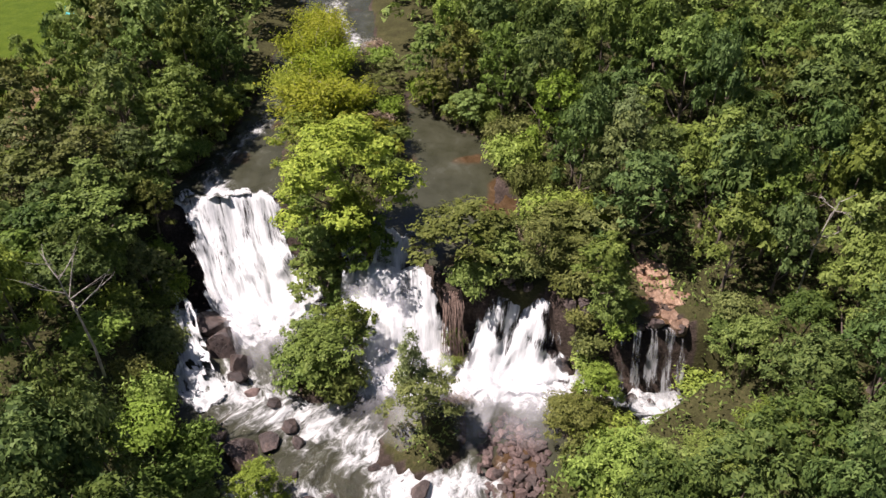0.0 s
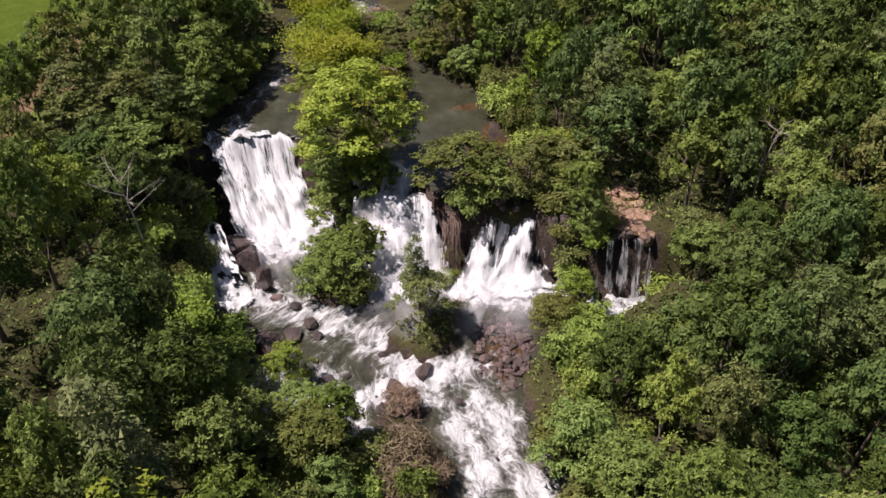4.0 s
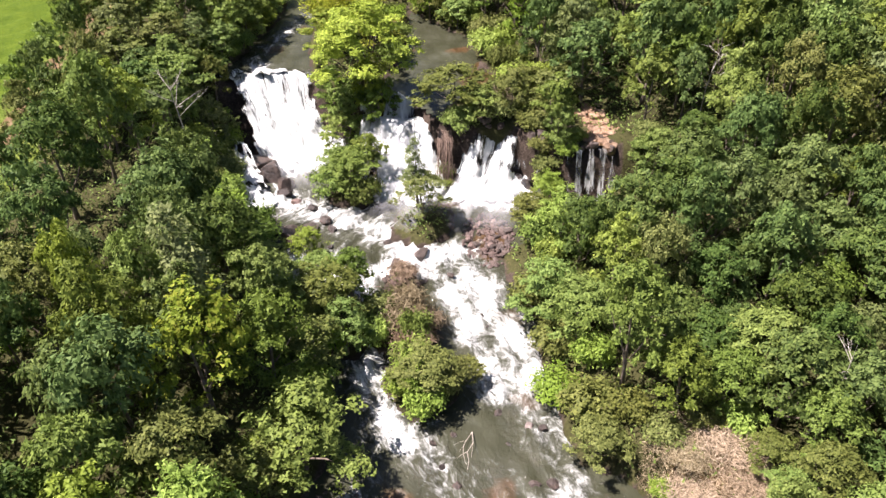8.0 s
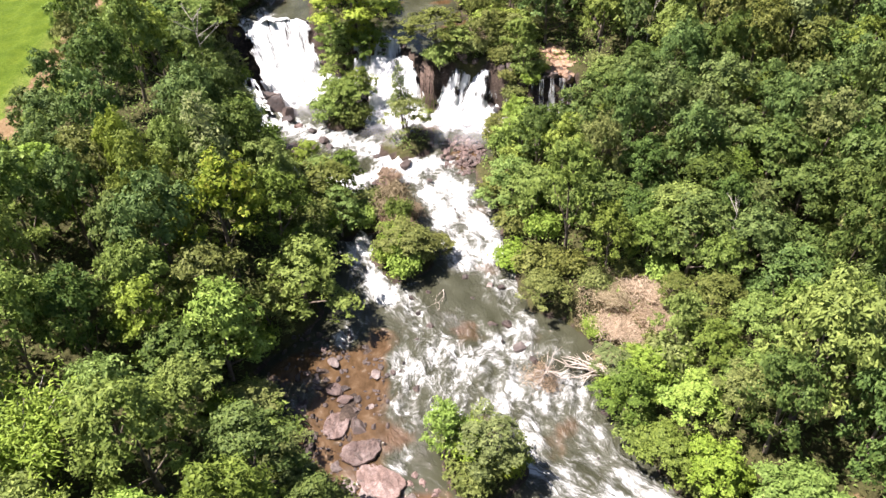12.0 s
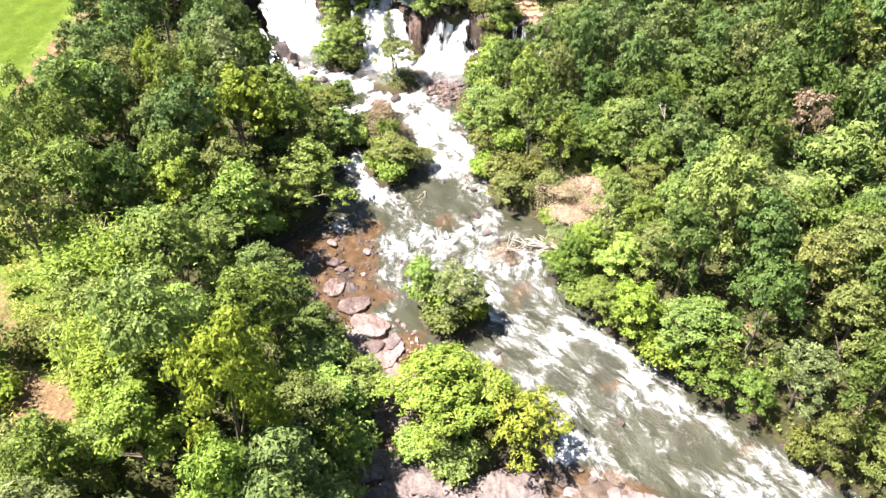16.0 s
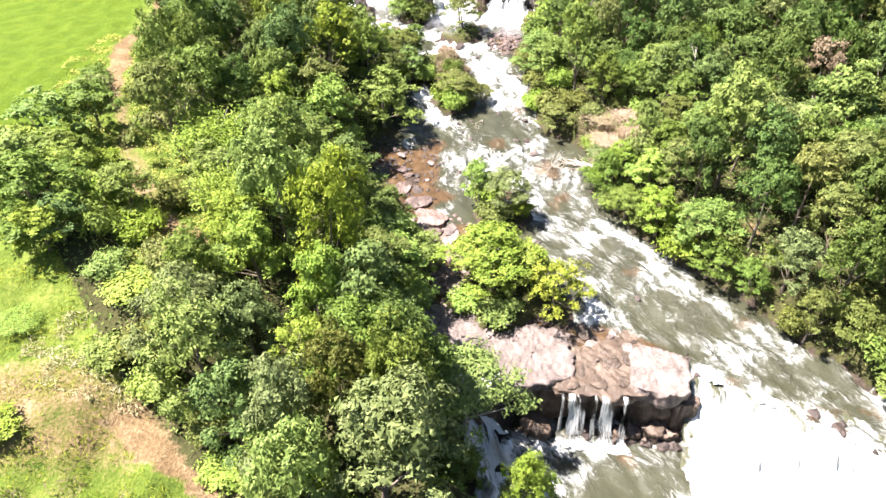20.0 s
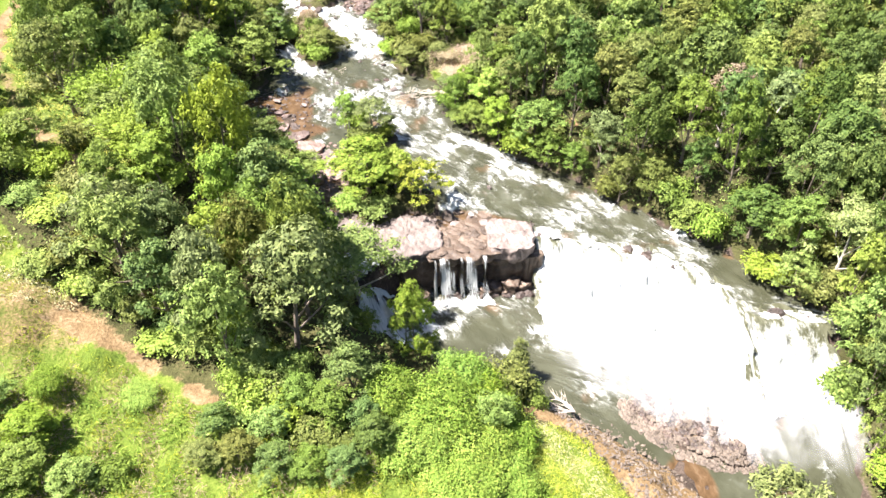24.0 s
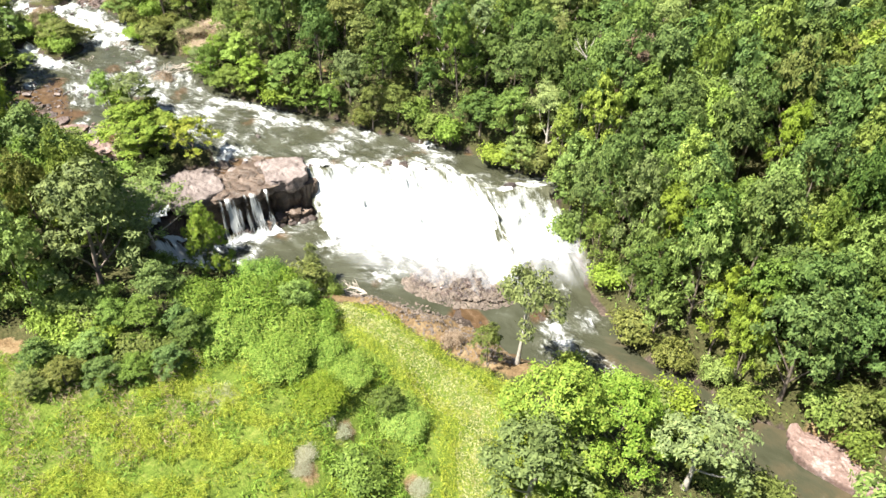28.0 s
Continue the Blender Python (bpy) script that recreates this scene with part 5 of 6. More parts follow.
def brink_zone(x, y):
    d = off_bank(x, y)
    isle = (x > -7) & (x < 14) & (y > 8) & (y < 42) | (x > 1) & (x < 14) & (y > -30) & (y < 0)
    isle |= (x > -18.5) & (x < -2) & (y > 50)
    return (d > 0.1) & (d < 1.8) & (y > -95) & (y < 75) & ~isle & ~((x > 6) & (x < 24) & (y > -36) & (y < -20)) & ~((x > 12.5) & (x < 19.5) & (y > 32) & (y < 46)) & ~((x > 2) & (x < 36) & (y < -40) & (y > -70)) & (np.hypot(x - 17, y - 3.4) > 5.2) & (np.hypot(x - 48.5, y + 84) > 6) & ~((x > 24) & (x < 43) & (y < -57)) & ~((x > 34) & (y < -46)) & ~((x > 3) & (x < 14) & (y > 49) & (y < 68)) & ~((x > -25) & (x < -14) & (y > 29) & (y < 50))


for x, y in scatter(-48, 62, -95, 76, 2.9, 45000, [(x, y, r * 0.9) for x, y, r in TAKEN], brink_zone):
    u = prng.random()
    plant("mid" if u < 0.55 else "olive" if u < 0.75 else "bright" if u < (0.85 if x < 12 else 0.79) else "grey", x, y, prng.uniform(3.2, 6.2), prng.uniform(1.8, 2.9))


def bank_zone(x, y):
    d = off_bank(x, y)
    return ~((x > -18.5) & (x < -2) & (y > 50)) & ~((x > -7) & (x < 9) & (y > 23) & (y < 42)) & ~((x > 2) & (x < 17) & (y > -47) & (y < -35)) & (np.hypot(x - 17, y - 3.4) > 4.8) & (d > 0.3) & (d < 4.0) & ~((x > 12.5) & (x < 19.5) & (y > 32) & (y < 46)) & (y > -95) & ~((x > 6) & (x < 24) & (y > -36) & (y < -20)) & (from_line(x, y, TRAIL) > 3) & ~((x > 18) & (x < 34) & (y < -42) & (y > -66))


for x, y in scatter(-48, 60, -95, 80, 2.3, 40000, [(x, y, r * 0.5) for x, y, r in TAKEN], bank_zone):
    if x < 34 or y > -46 or prng.random() < 0.85:
        plant("shrub", x, y, prng.uniform(1.6, 4.0), prng.uniform(1.2, 2.4))


def meadow_zone(x, y):
    return (meadow_mask(x, y) > 0.4) & ~((x > -12) & (x < 8) & (y < -56) & (y > -76)) & (from_line(x, y, TRAIL) > 4.2) & (from_line(x, y, TRACK) > 2.4) & (from_line(x, y, LANE) > 2.0) & (y > -95) & (np.hypot((x + 26) / 1.6, y + 38) > 5)


for x, y in scatter(-45, 26, -95, -30, 5.4, 420, [(x, y, r * 0.6) for x, y, r in TAKEN], meadow_zone):
    low = prng.random() < 0.55
    plant("shrub" if low else "creeper", x, y, prng.uniform(0.7, 2.0), prng.uniform(0.9, 2.3), 0 if x > 2 or not low else None)


def edge_zone(x, y):
    t = np.minimum(from_line(x, y, TRACK), from_line(x, y, LANE))
    return (t > 1.9) & (t < 6.5) & (paddy_mask(x, y) + meadow_mask(x, y) < 0.4) & (x < -2) & (x > -44) & (y < 30) & (off_bank(x, y) > 3)


for x, y in scatter(-46, 0, -60, 30, 2.4, 9000, [(x, y, r * 0.5) for x, y, r in TAKEN], edge_zone):
    if y < -28 or prng.random() < 0.35:
        plant("shrub", x, y, prng.uniform(1.2, 3.4), prng.uniform(1.2, 2.1))


# far woods: too many trees to count, one mass of leaves and stems
def far_zone(x, y):
    unseen = (x > 70) & (y > 14) & (y < 92) | (y < -134 + 0.745 * x) | (x < -47) & (y < 60)
    near = unseen | (x < np.where((y > -78) & (y < -2), 94, 66)) & (x > -47) & (y < 82) & (y > -98)
    return wooded(x, y) & ~near & (off_bank(x, y) > 3)


frng = np.random.RandomState(77)
mass = []
templates = []
for s in range(5):
    lobes = tree_lobes(frng, 10.0, 4.3, ("round", "broad", "tall")[s % 3])
    templates.append(crown_leaves(frng, lobes, 120, 8, 0.66, 0.4))
for x, y in scatter(-70, 108, -90, 150, 6.0, 9000, [], far_zone):
    v, q = templates[frng.randint(5)]
    a, s, hh = frng.uniform(0, 6.28), frng.uniform(0.95, 1.35), frng.uniform(0.9, 1.3)
    c, n = math.cos(a) * s, math.sin(a) * s
    mass.append((np.stack([v[:, 0] * c - v[:, 1] * n + x, v[:, 0] * n + v[:, 1] * c + y, v[:, 2] * hh + height_at(x, y)], 1), q))
v, q = joined(mass)
tagged(new("far_woods", mesh_of("far_woods", v, q, LEAF["mid"])), "dense green tropical forest stretching into the distance", "forest", kind="stuff")


# low growth under the trees and grass in the open
def low_growth(name, label, category, count, box, allowed, size, leaf, slim, upright, lift):
    x, y = arng.uniform(box[0], box[1], count), arng.uniform(box[2], box[3], count)
    ok = allowed(x, y)
    rim = np.minimum(np.minimum(x - box[0], box[1] - x), np.minimum(y - box[2], box[3] - y))
    ok &= arng.uniform(size=count) < (rim / 9.0 if box[1] - box[0] > 60 else 1.0)
    x, y = x[ok], y[ok]
    c = np.stack([x, y, ground_height(x, y) + arng.uniform(0.02, lift, len(x))], 1)
    nrm = arng.normal(size=c.shape) * upright + np.array([0, 0, 0.6])
    v, q = leaves(c, nrm, size, arng, slim)
    return tagged(new(name, mesh_of(name, v, q, LEAF[leaf])), label, category, kind="stuff")


low_growth("undergrowth", "tangled green undergrowth on the forest floor", "undergrowth", 150000, (-48, 66, -95, 82), lambda x, y: (off_bank(x, y) > 0.6) & (np.min([np.hypot(x - a, (y - b) / 1.4) for a, b in GAPS], 0) > 2.6) & ~((x > 17) & (x < 36) & (y < -40) & (y > -66)) & (from_line(x, y, TRACK) > 2) & (from_line(x, y, LANE) > 1.5) & (meadow_mask(x, y) + paddy_mask(x, y) < 0.5) & ~((x > -3) & (x < 22) & (y > -36) & (y < -22)), 0.32, "mid", 0.5, 0.6, 0.8)
def bare_field(x, y):
    return np.hypot((x + 25) / 12, (y + 41.5) / 6.5) + 0.25 * waves(x / 2.5, y / 2.5, 83, 3)


def open_grass(x, y):
    return (meadow_mask(x, y) > 0.4) & ~((x > 25) & (y > -62)) & (from_line(x, y, TRACK) > 1.7) & (from_line(x, y, LANE) > 1.2) & (from_line(x, y, TRAIL) > 1.5)


def off_patches(x, y):
    return (np.hypot((x - 8.5) / 1.1, (y + 69) / 1.8) > 1) & (np.hypot((x - 15.5) / 1.0, (y + 72) / 1.7) > 1) & (np.hypot((x - 12.6) / 0.9, (y + 66) / 1.4) > 1)


def tufted(x, y, share, seed):
    return arng.uniform(size=x.shape) < share * smooth(0.5 + 1.6 * waves(x / 1.4, y / 1.4, seed, 3))


low_growth("meadow_grass", "tall yellow-green grass on the open slope", "grass", 300000, (-58, 34, -106, -10), lambda x, y: open_grass(x, y) & tufted(x, y, np.where(bare_field(x, y) < 0.9, 0.85, 0.9), 84) & off_patches(x, y), 0.40, "meadow", 0.11, 1.1, 0.55)
low_growth("lush_grass", "lush bright-green grass and weeds on the slope", "grass", 360000, (-58, 34, -106, -42), lambda x, y: open_grass(x, y) & (bare_field(x, y) > 0.95) & (from_line(x - 0.8, y, TRAIL) > 3.6) & tufted(x, y, np.where(x < 9, 0.55, 1.0), 85) & off_patches(x, y), 0.42, "lush", 0.16, 1.0, 0.6)
low_growth("bright_grass", "pale yellow-green grass lying over in swathes", "grass", 150000, (-12, 10, -74, -54), lambda x, y: open_grass(x, y) & ((np.hypot((x - 1.6) / 6.5, (y + 62.5) / 6.5) + 0.3 * waves(x / 2.0, y / 2.0, 89, 3) < 1) | (np.hypot((x + 6) / 4.0, (y + 65) / 3.0) < 1)) & tufted(x, y, 1.0, 90), 0.34, "swathe", 0.08, 0.9, 0.6)
low_growth("dry_weeds", "dry brownish weeds between the grass", "weeds", 40000, (-30, 4, -64, -42), lambda x, y: open_grass(x, y) & (bare_field(x, y) > 0.8) & tufted(x, y, 0.8, 91), 0.42, "dry", 0.10, 1.1, 0.7)
low_growth("strip_grass", "dry pale grass along the edge of the track", "grass", 60000, (-46, -14, -40, 14), lambda x, y: (from_line(x, y, TRACK) < 6.0) & (from_line(x, y, TRACK) > 1.0) & tufted(x, y, 0.8, 86), 0.32, "straw", 0.24, 1.0, 0.4)
low_growth("field_stubble", "pale dry stubble at the edge of a bare field", "straw", 26000, (-34, -12, -44, -31), lambda x, y: (meadow_mask(x, y) > 0.3) & (np.hypot((x + 22) / 8, (y + 36.5) / 4) < 1) & tufted(x, y, 0.9, 88), 0.28, "hay", 0.22, 0.9, 0.25)
low_growth("trodden_straw", "pale trodden straw on a footpath", "straw", 110000, (10, 28, -95, -50), lambda x, y: (arng.uniform(size=x.shape) < 0.7) & (from_line(x, y, TRAIL) < 1.3 + 0.9 * smooth((-60 - y) / 4) * smooth((y + 70) / 4)), 0.20, "hay", 0.2, 0.7, 0.12)
low_growth("trail_grass", "dry yellow grass trodden along a trail", "grass", 120000, (12, 30, -85, -50), lambda x, y: (from_line(x - 0.8, y, TRAIL) < 3.4) & (off_bank(x, y) > 6.2) & ((from_line(x, y, TRAIL) > 1.0) | (arng.uniform(size=x.shape) < 0.3)) & (arng.uniform(size=x.shape) < 0.75), 0.26, "swathe", 0.10, 1.0, 0.3)

low_growth("dry_straw", "dry tan straw and stalks on a bare bank", "straw", 16000, (13, 23, -2, 8.5), lambda x, y: (off_bank(x, y) > 0.2) & (np.hypot((x - 17.8) / 4.0, (y - 3.3) / 4.6) < 1), 0.45, "tan", 0.09, 1.0, 0.45)
# rocks in the stream
# the three black ones around (-15, 32) stand in for a dark shaded bank
for kind, x, y, r in [("brown", -4.4, 43.4, 1.3), ("black", -7.4, 45.0, 1.2), ("black", -6.4, 43.6, 0.7), ("black", -20.0, 44.6, 2.0), ("black", -18.2, 42.2, 2.3), ("black", -16.6, 40.2, 1.6), ("black", -16.6, 32.4, 1.5), ("black", -14.6, 31.4, 1.7), ("black", -12.8, 32.6, 1.2), ("brown", -3.9, 26.9, 1.1), ("red", -3.0, 25.2, 0.9), ("brown", -2.4, 26.2, 0.7), ("red", -3.6, 24.2, 0.8), ("brown", -1.5, 28.4, 1.0),
                      ("pale", 6.9, 8.9, 0.7), ("brown", 8.0, 8.7, 0.5), ("black", 8.0, 4.0, 0.7), ("brown", 6.7, 4.0, 0.6), ("pale", 9.0, 1.4, 0.8), ("brown", 10, 0, 0.7), ("brown", 14.6, -0.5, 0.8), ("brown", 15.5, -2.5, 0.6), ("brown", 15, -5, 0.6)]:
    rock(kind, x, y, r)
for kind, x, y, r in [("black", -11.6, 34.0, 1.1), ("brown", -10.4, 32.6, 0.9), ("black", -9.2, 27.6, 1.0), ("black", -8.2, 26.6, 0.8), ("black", -10.2, 27.0, 0.7), ("black", -7.6, 28.2, 0.6), ("brown", -16.6, 38.6, 1.5), ("red", -14.8, 37.2, 1.3), ("brown", -13.2, 36.2, 1.0), ("black", -1.2, 24.8, 0.7), ("black", -4.8, 30.6, 0.7), ("brown", 1.2, 25.6, 0.8), ("black", -6.2, 22.2, 0.6), ("black", -4.6, 17.4, 0.6)]:
    rock("black" if kind == "brown" else kind, x, y, r * 0.75, 0.15)
for kind, x, y, r in [("pale", -6.5, 0.0, 1.1), ("pale", -2.9, -1.1, 0.95), ("brown", -1.6, -1.0, 0.5), ("brown", -0.8, -1.0, 0.6), ("brown", -4.0, -6.0, 1.2), ("brown", -3.5, -8.6, 1.2), ("pale", -2.6, -11.5, 1.6), ("pale", -4.4, -11, 1.0), ("red", -6.2, -2.6, 1.3), ("red", -5.2, -3.6, 1.2), ("red", -1.3, -13, 1.8), ("pale", 0.2, -12.5, 1.2), ("red", -0.8, -16, 1.6), ("black", 0.4, -2.6, 0.8), ("pale", -7.8, -1.6, 0.8), ("pale", -8.6, -4.6, 1.0), ("brown", -7.2, -6.8, 0.7), ("pale", -5.4, -9.4, 0.9), ("brown", -6.6, -10.2, 0.6), ("pale", -3.2, -4.2, 0.6), ("red", -7.4, 1.4, 0.7)]:
    rock(kind, x, y, r * 0.8, 0.12, 0.65)
for i in range(70):
    a, q = rrng.uniform(0, 6.28), math.sqrt(rrng.random())
    rock("red" if i % 3 else "brown", 5.0 + 2.1 * q * math.cos(a), 31.0 + 3.6 * q * math.sin(a), rrng.uniform(0.28, 0.65), 0.25, group="rubble bank")
for cx, cy, rr, count in ((-3.0, 24.8, 1.7, 20), (-1.6, 20.2, 1.9, 22)):
    for i in range(count):
        a, q = rrng.uniform(0, 6.28), math.sqrt(rrng.random())
        rock("red" if i % 3 else "brown", cx + rr * q * math.cos(a), cy + rr * 1.2 * q * math.sin(a), rrng.uniform(0.28, 0.7), 0.3, group="islet rubble")
for i in range(16):
    a, q = rrng.uniform(0, 6.28), math.sqrt(rrng.random())
    rock("orange", 17.0 + 1.5 * q * math.cos(a), 42.3 + 3.8 * q * math.sin(a), rrng.uniform(0.25, 0.5), 0.0, group="red rock bed")
for i in range(44):
    y = rrng.uniform(-30, 34)
    x = rrng.uniform(float(np.interp(y, BANK_Y, BANK_L)) + 1, float(np.interp(y, BANK_Y, BANK_R)) - 1)
    rock("black", x, y, rrng.uniform(0.2, 0.5), 0.0)


def stones(name, label, count, cx, cy, rx, ry, r0, r1, material, seed, turn=0.0):
    """Loose stones too many to count, in one mesh."""
    g = np.random.RandomState(seed)
    bm = bmesh.new()
    bmesh.ops.create_icosphere(bm, subdivisions=1, radius=1)
    base = np.array([v.co for v in bm.verts])
    tri = np.array([[v.index for v in f.verts] for f in bm.faces])
    bm.free()
    a, q = g.uniform(0, 6.28, count), np.sqrt(g.uniform(size=count))
    px, py = rx * q * np.cos(a), ry * q * np.sin(a)
    x, y = cx + px * math.cos(turn) - py * math.sin(turn), cy + px * math.sin(turn) + py * math.cos(turn)
    z = np.maximum(ground_height(x, y), water_level(x, y) - 0.05)
    r = g.uniform(r0, r1, count) * g.uniform(0.6, 1.3, count)
    v = base[None] * (1 + 0.22 * g.normal(size=(count, len(base), 1))) * r[:, None, None] * g.uniform(0.6, 1.3, (count, 1, 3)) * np.array([1, 1, 0.65])
    v += np.stack([x, y, z + r * 0.1], 1)[:, None]
    f = (tri[None] + (np.arange(count) * len(base))[:, None, None]).reshape(-1, 3)
    return tagged(new(name, mesh_of(name, v.reshape(-1, 3), f, material)), label, "stones", kind="stuff")


stones("gravel_bar", "brown stones strewn over a bare earth bank", 1700, 24.6, -56.2, 3.4, 9.4, 0.04, 0.15, EARTHY, 91, 0.53)
stones("rock_bar", "brown wet stones heaped in the plunge pool", 3400, 30.4, -51.3, 6.2, 2.9, 0.06, 0.25, EARTHY, 92, -0.66)
stones("rock_bar", "dark wet stones heaped in the plunge pool", 420, 30.8, -50.8, 5.2, 2.2, 0.12, 0.34, BLACK_ROCK, 96, -0.66)
stones("rubble", "small reddish rubble between boulders", 260, 5.0, 31.0, 2.6, 4.2, 0.1, 0.35, RED_ROCK, 93)
stones("shelf_stones", "brown stones strewn over shallow water", 420, -7.0, -5.0, 5.5, 9.0, 0.08, 0.3, ROCK, 94)
stones("shelf_stones", "brown stones strewn over shallow water", 320, 0.5, -18, 3.0, 8.0, 0.08, 0.3, RED_ROCK, 95)


# ---- the ledge and other slabs ----
def slab(label, x, y, rx, ry, top, thick, material, seed, square=3.0, undercut=0.25, turn=0.0, dome=0.06, name="rock_slab", group="ledge slabs", sides=120, steps=22, crag=0.0):
    """A broad rock slab with an uneven rounded outline and an undercut edge."""
    ang = np.linspace(0, 2 * np.pi, sides + 1)[:-1]
    r0 = (np.abs(np.cos(ang)) ** square + np.abs(np.sin(ang)) ** square) ** (-1 / square)
    r0 *= 1 + 0.06 * waves(np.cos(ang) * 1.3 + seed, np.sin(ang) * 1.3, seed, 4) + 0.025 * np.sign(waves(np.cos(ang) * 5, np.sin(ang) * 5, seed + 3, 2))
    rings = [(f, 1.0) for f in np.linspace(0.02, 0.95, steps)] + [(0.975, 0.985), (0.995, 0.93), (1.0, 0.8), (0.985, 0.72), (0.995, 0.6), (0.97, 0.5), (0.985, 0.3), (0.95, 0.1), (1 - undercut * 0.6, -0.15), (1 - undercut, -0.3)]
    V = np.zeros((len(rings), sides, 3))
    for i, (f, h) in enumerate(rings):
        V[i, :, 0], V[i, :, 1] = np.cos(ang) * r0 * rx * f, np.sin(ang) * r0 * ry * f
        V[i, :, 2] = thick * (h - 1) + dome * (1 - f * f) * (h == 1.0)
    out = 1 + crag * np.array([waves(ang * 2.4 * (rx + ry) / 4, ang * 0 + 1.7 * h * thick, seed + 8, 4) * (h < 1.0) for _, h in rings])
    V[:, :, 0] *= out
    V[:, :, 1] *= out
    px, py = V[:, :, 0], V[:, :, 1]
    V[:, :, 2] += 0.08 * waves(px / 1.6, py / 1.6, seed + 1, 4) + 0.03 * np.sign(waves(px / 1.7, py / 0.9, seed + 2, 2)) + 0.03 * np.sign(waves(px / 0.55, py / 0.7, seed + 4, 3)) * (np.abs(waves(px / 2, py / 2, seed + 5, 2)) > 0.15) + 0.05 * waves(px / 0.3, py / 0.3, seed + 6, 3)
    q = np.concatenate([np.stack([i * sides + np.arange(sides), i * sides + (np.arange(sides) + 1) % sides, (i + 1) * sides + (np.arange(sides) + 1) % sides, (i + 1) * sides + np.arange(sides)], 1) for i in range(len(rings) - 1)])
    ob = new(name, mesh_of(name, V.reshape(-1, 3), q, material, True))
    ob.matrix_basis = pose(x, y, top, 0, 0, turn)
    return tagged(ob, label, "rock", group)


SHELF_ROCK = rock_material("shelf_rock", (0.060, 0.036, 0.026), (0.150, 0.098, 0.078), (0.280, 0.215, 0.190), 0.5)
WET_LEDGE = rock_material("wet_ledge_rock", (0.034, 0.022, 0.014), (0.078, 0.052, 0.034), (0.165, 0.122, 0.090), 0.25)
slab("broad pale pinkish rock slab overhanging the pool", 8.3, -28.2, 3.3, 3.5, -0.70, 1.3, PALE_ROCK, 51, undercut=0.3, turn=8, crag=0.04)
slab("rough pale rock slab at the brink of the falls", 18.8, -29.3, 2.5, 2.6, -0.62, 1.5, PALE_ROCK, 52, undercut=0.2, turn=-12, crag=0.05)
slab("wet brown rock ledge under a film of water", 13.8, -28.5, 4.9, 3.6, -1.05, 1.1, WET_LEDGE, 53, undercut=0.3, crag=0.05)
for x, y, rx, ry in ((9.4, -29.0, 3.0, 2.0), (13.8, -28.6, 3.4, 1.9), (18.6, -29.2, 2.3, 2.3), (20.9, -30.2, 1.3, 1.7)):
    slab("dark layered rock wall behind the ledge falls", x, y, rx, ry, -2.0, 4.6, WET_LEDGE, int(x * 9), undercut=-0.12, name="rock_wall", group="ledge walls", crag=0.10)
slab("pale flat rock slab in brown shallows", 2.6, -24.9, 2.6, 1.7, -0.72, 0.8, PALE_ROCK, 54, turn=-12)
slab("pale flat rock slab in brown shallows", -0.9, -24.2, 1.9, 1.2, -0.75, 0.7, PALE_ROCK, 55, turn=10)
slab("pale flat rock slab in brown shallows", 0.2, -27.6, 2.4, 2.0, -0.8, 0.9, PALE_ROCK, 56, turn=25)
slab("pale flat rock slab in brown shallows", 4.0, -28.3, 1.9, 2.2, -0.85, 1.0, PALE_ROCK, 57, turn=25)
for i in range(15):
    x, y = 17.0 + rrng.uniform(-1.5, 1.5), 38.9 + 0.5 * i
    w = max(height_at(x, y), float(water_level(np.array([x]), np.array([y]))[0])) + 0.02
    slab("stepped orange-brown rock slab in a dry stream bed", x, y, rrng.uniform(0.6, 1.2), rrng.uniform(0.5, 0.9), w, 0.7, ORANGE_ROCK, 200 + i, turn=rrng.uniform(0, 90), square=2.6, group="stepped slabs", sides=48, steps=8)
for x, y, rx, ry, a in ((-3.6, -8.2, 1.5, 1.0, 20), (-2.0, -10.6, 1.9, 1.2, -30), (-0.4, -13.6, 2.0, 1.3, 60), (-5.6, -6.0, 1.3, 0.9, 80), (-1.6, -16.4, 1.4, 1.8, 10), (0.8, -16.2, 1.1, 1.5, 40), (-3.4, -13.0, 1.1, 1.4, 15), (0.4, -20.2, 1.6, 1.3, 30), (6.6, -24.4, 1.2, 0.8, 0)):
    w = float(water_level(np.array([x]), np.array([y]))[0])
    slab("broken pale reddish rock shelf in brown shallows", x, y, rx, ry, w + 0.22, 0.6, SHELF_ROCK, int(60 + x * 7 - y), turn=a, square=2.4, group="shelf rocks", sides=60, steps=12)
slab("bare reddish rock bank at the water's edge", 48.6, -83.6, 2.2, 4.0, -6.2, 1.6, SHELF_ROCK, 58, turn=24)
slab("bare reddish rock bank at the water's edge", 50.6, -88.6, 2.2, 3.4, -6.3, 1.6, SHELF_ROCK, 59, turn=20)
for x, y, r in ((30.6, -32.2, 0.8), (31.8, -33.6, 1.0), (32.6, -32.9, 0.5), (30.9, -34.2, 0.7), (34.4, -35.4, 0.6), (41.2, -43.0, 0.9), (43.8, -43.8, 0.6)):
    rock("black", x, y, r, -0.05)
rock("black", 21.3, -30.1, 1.1, 0.0)
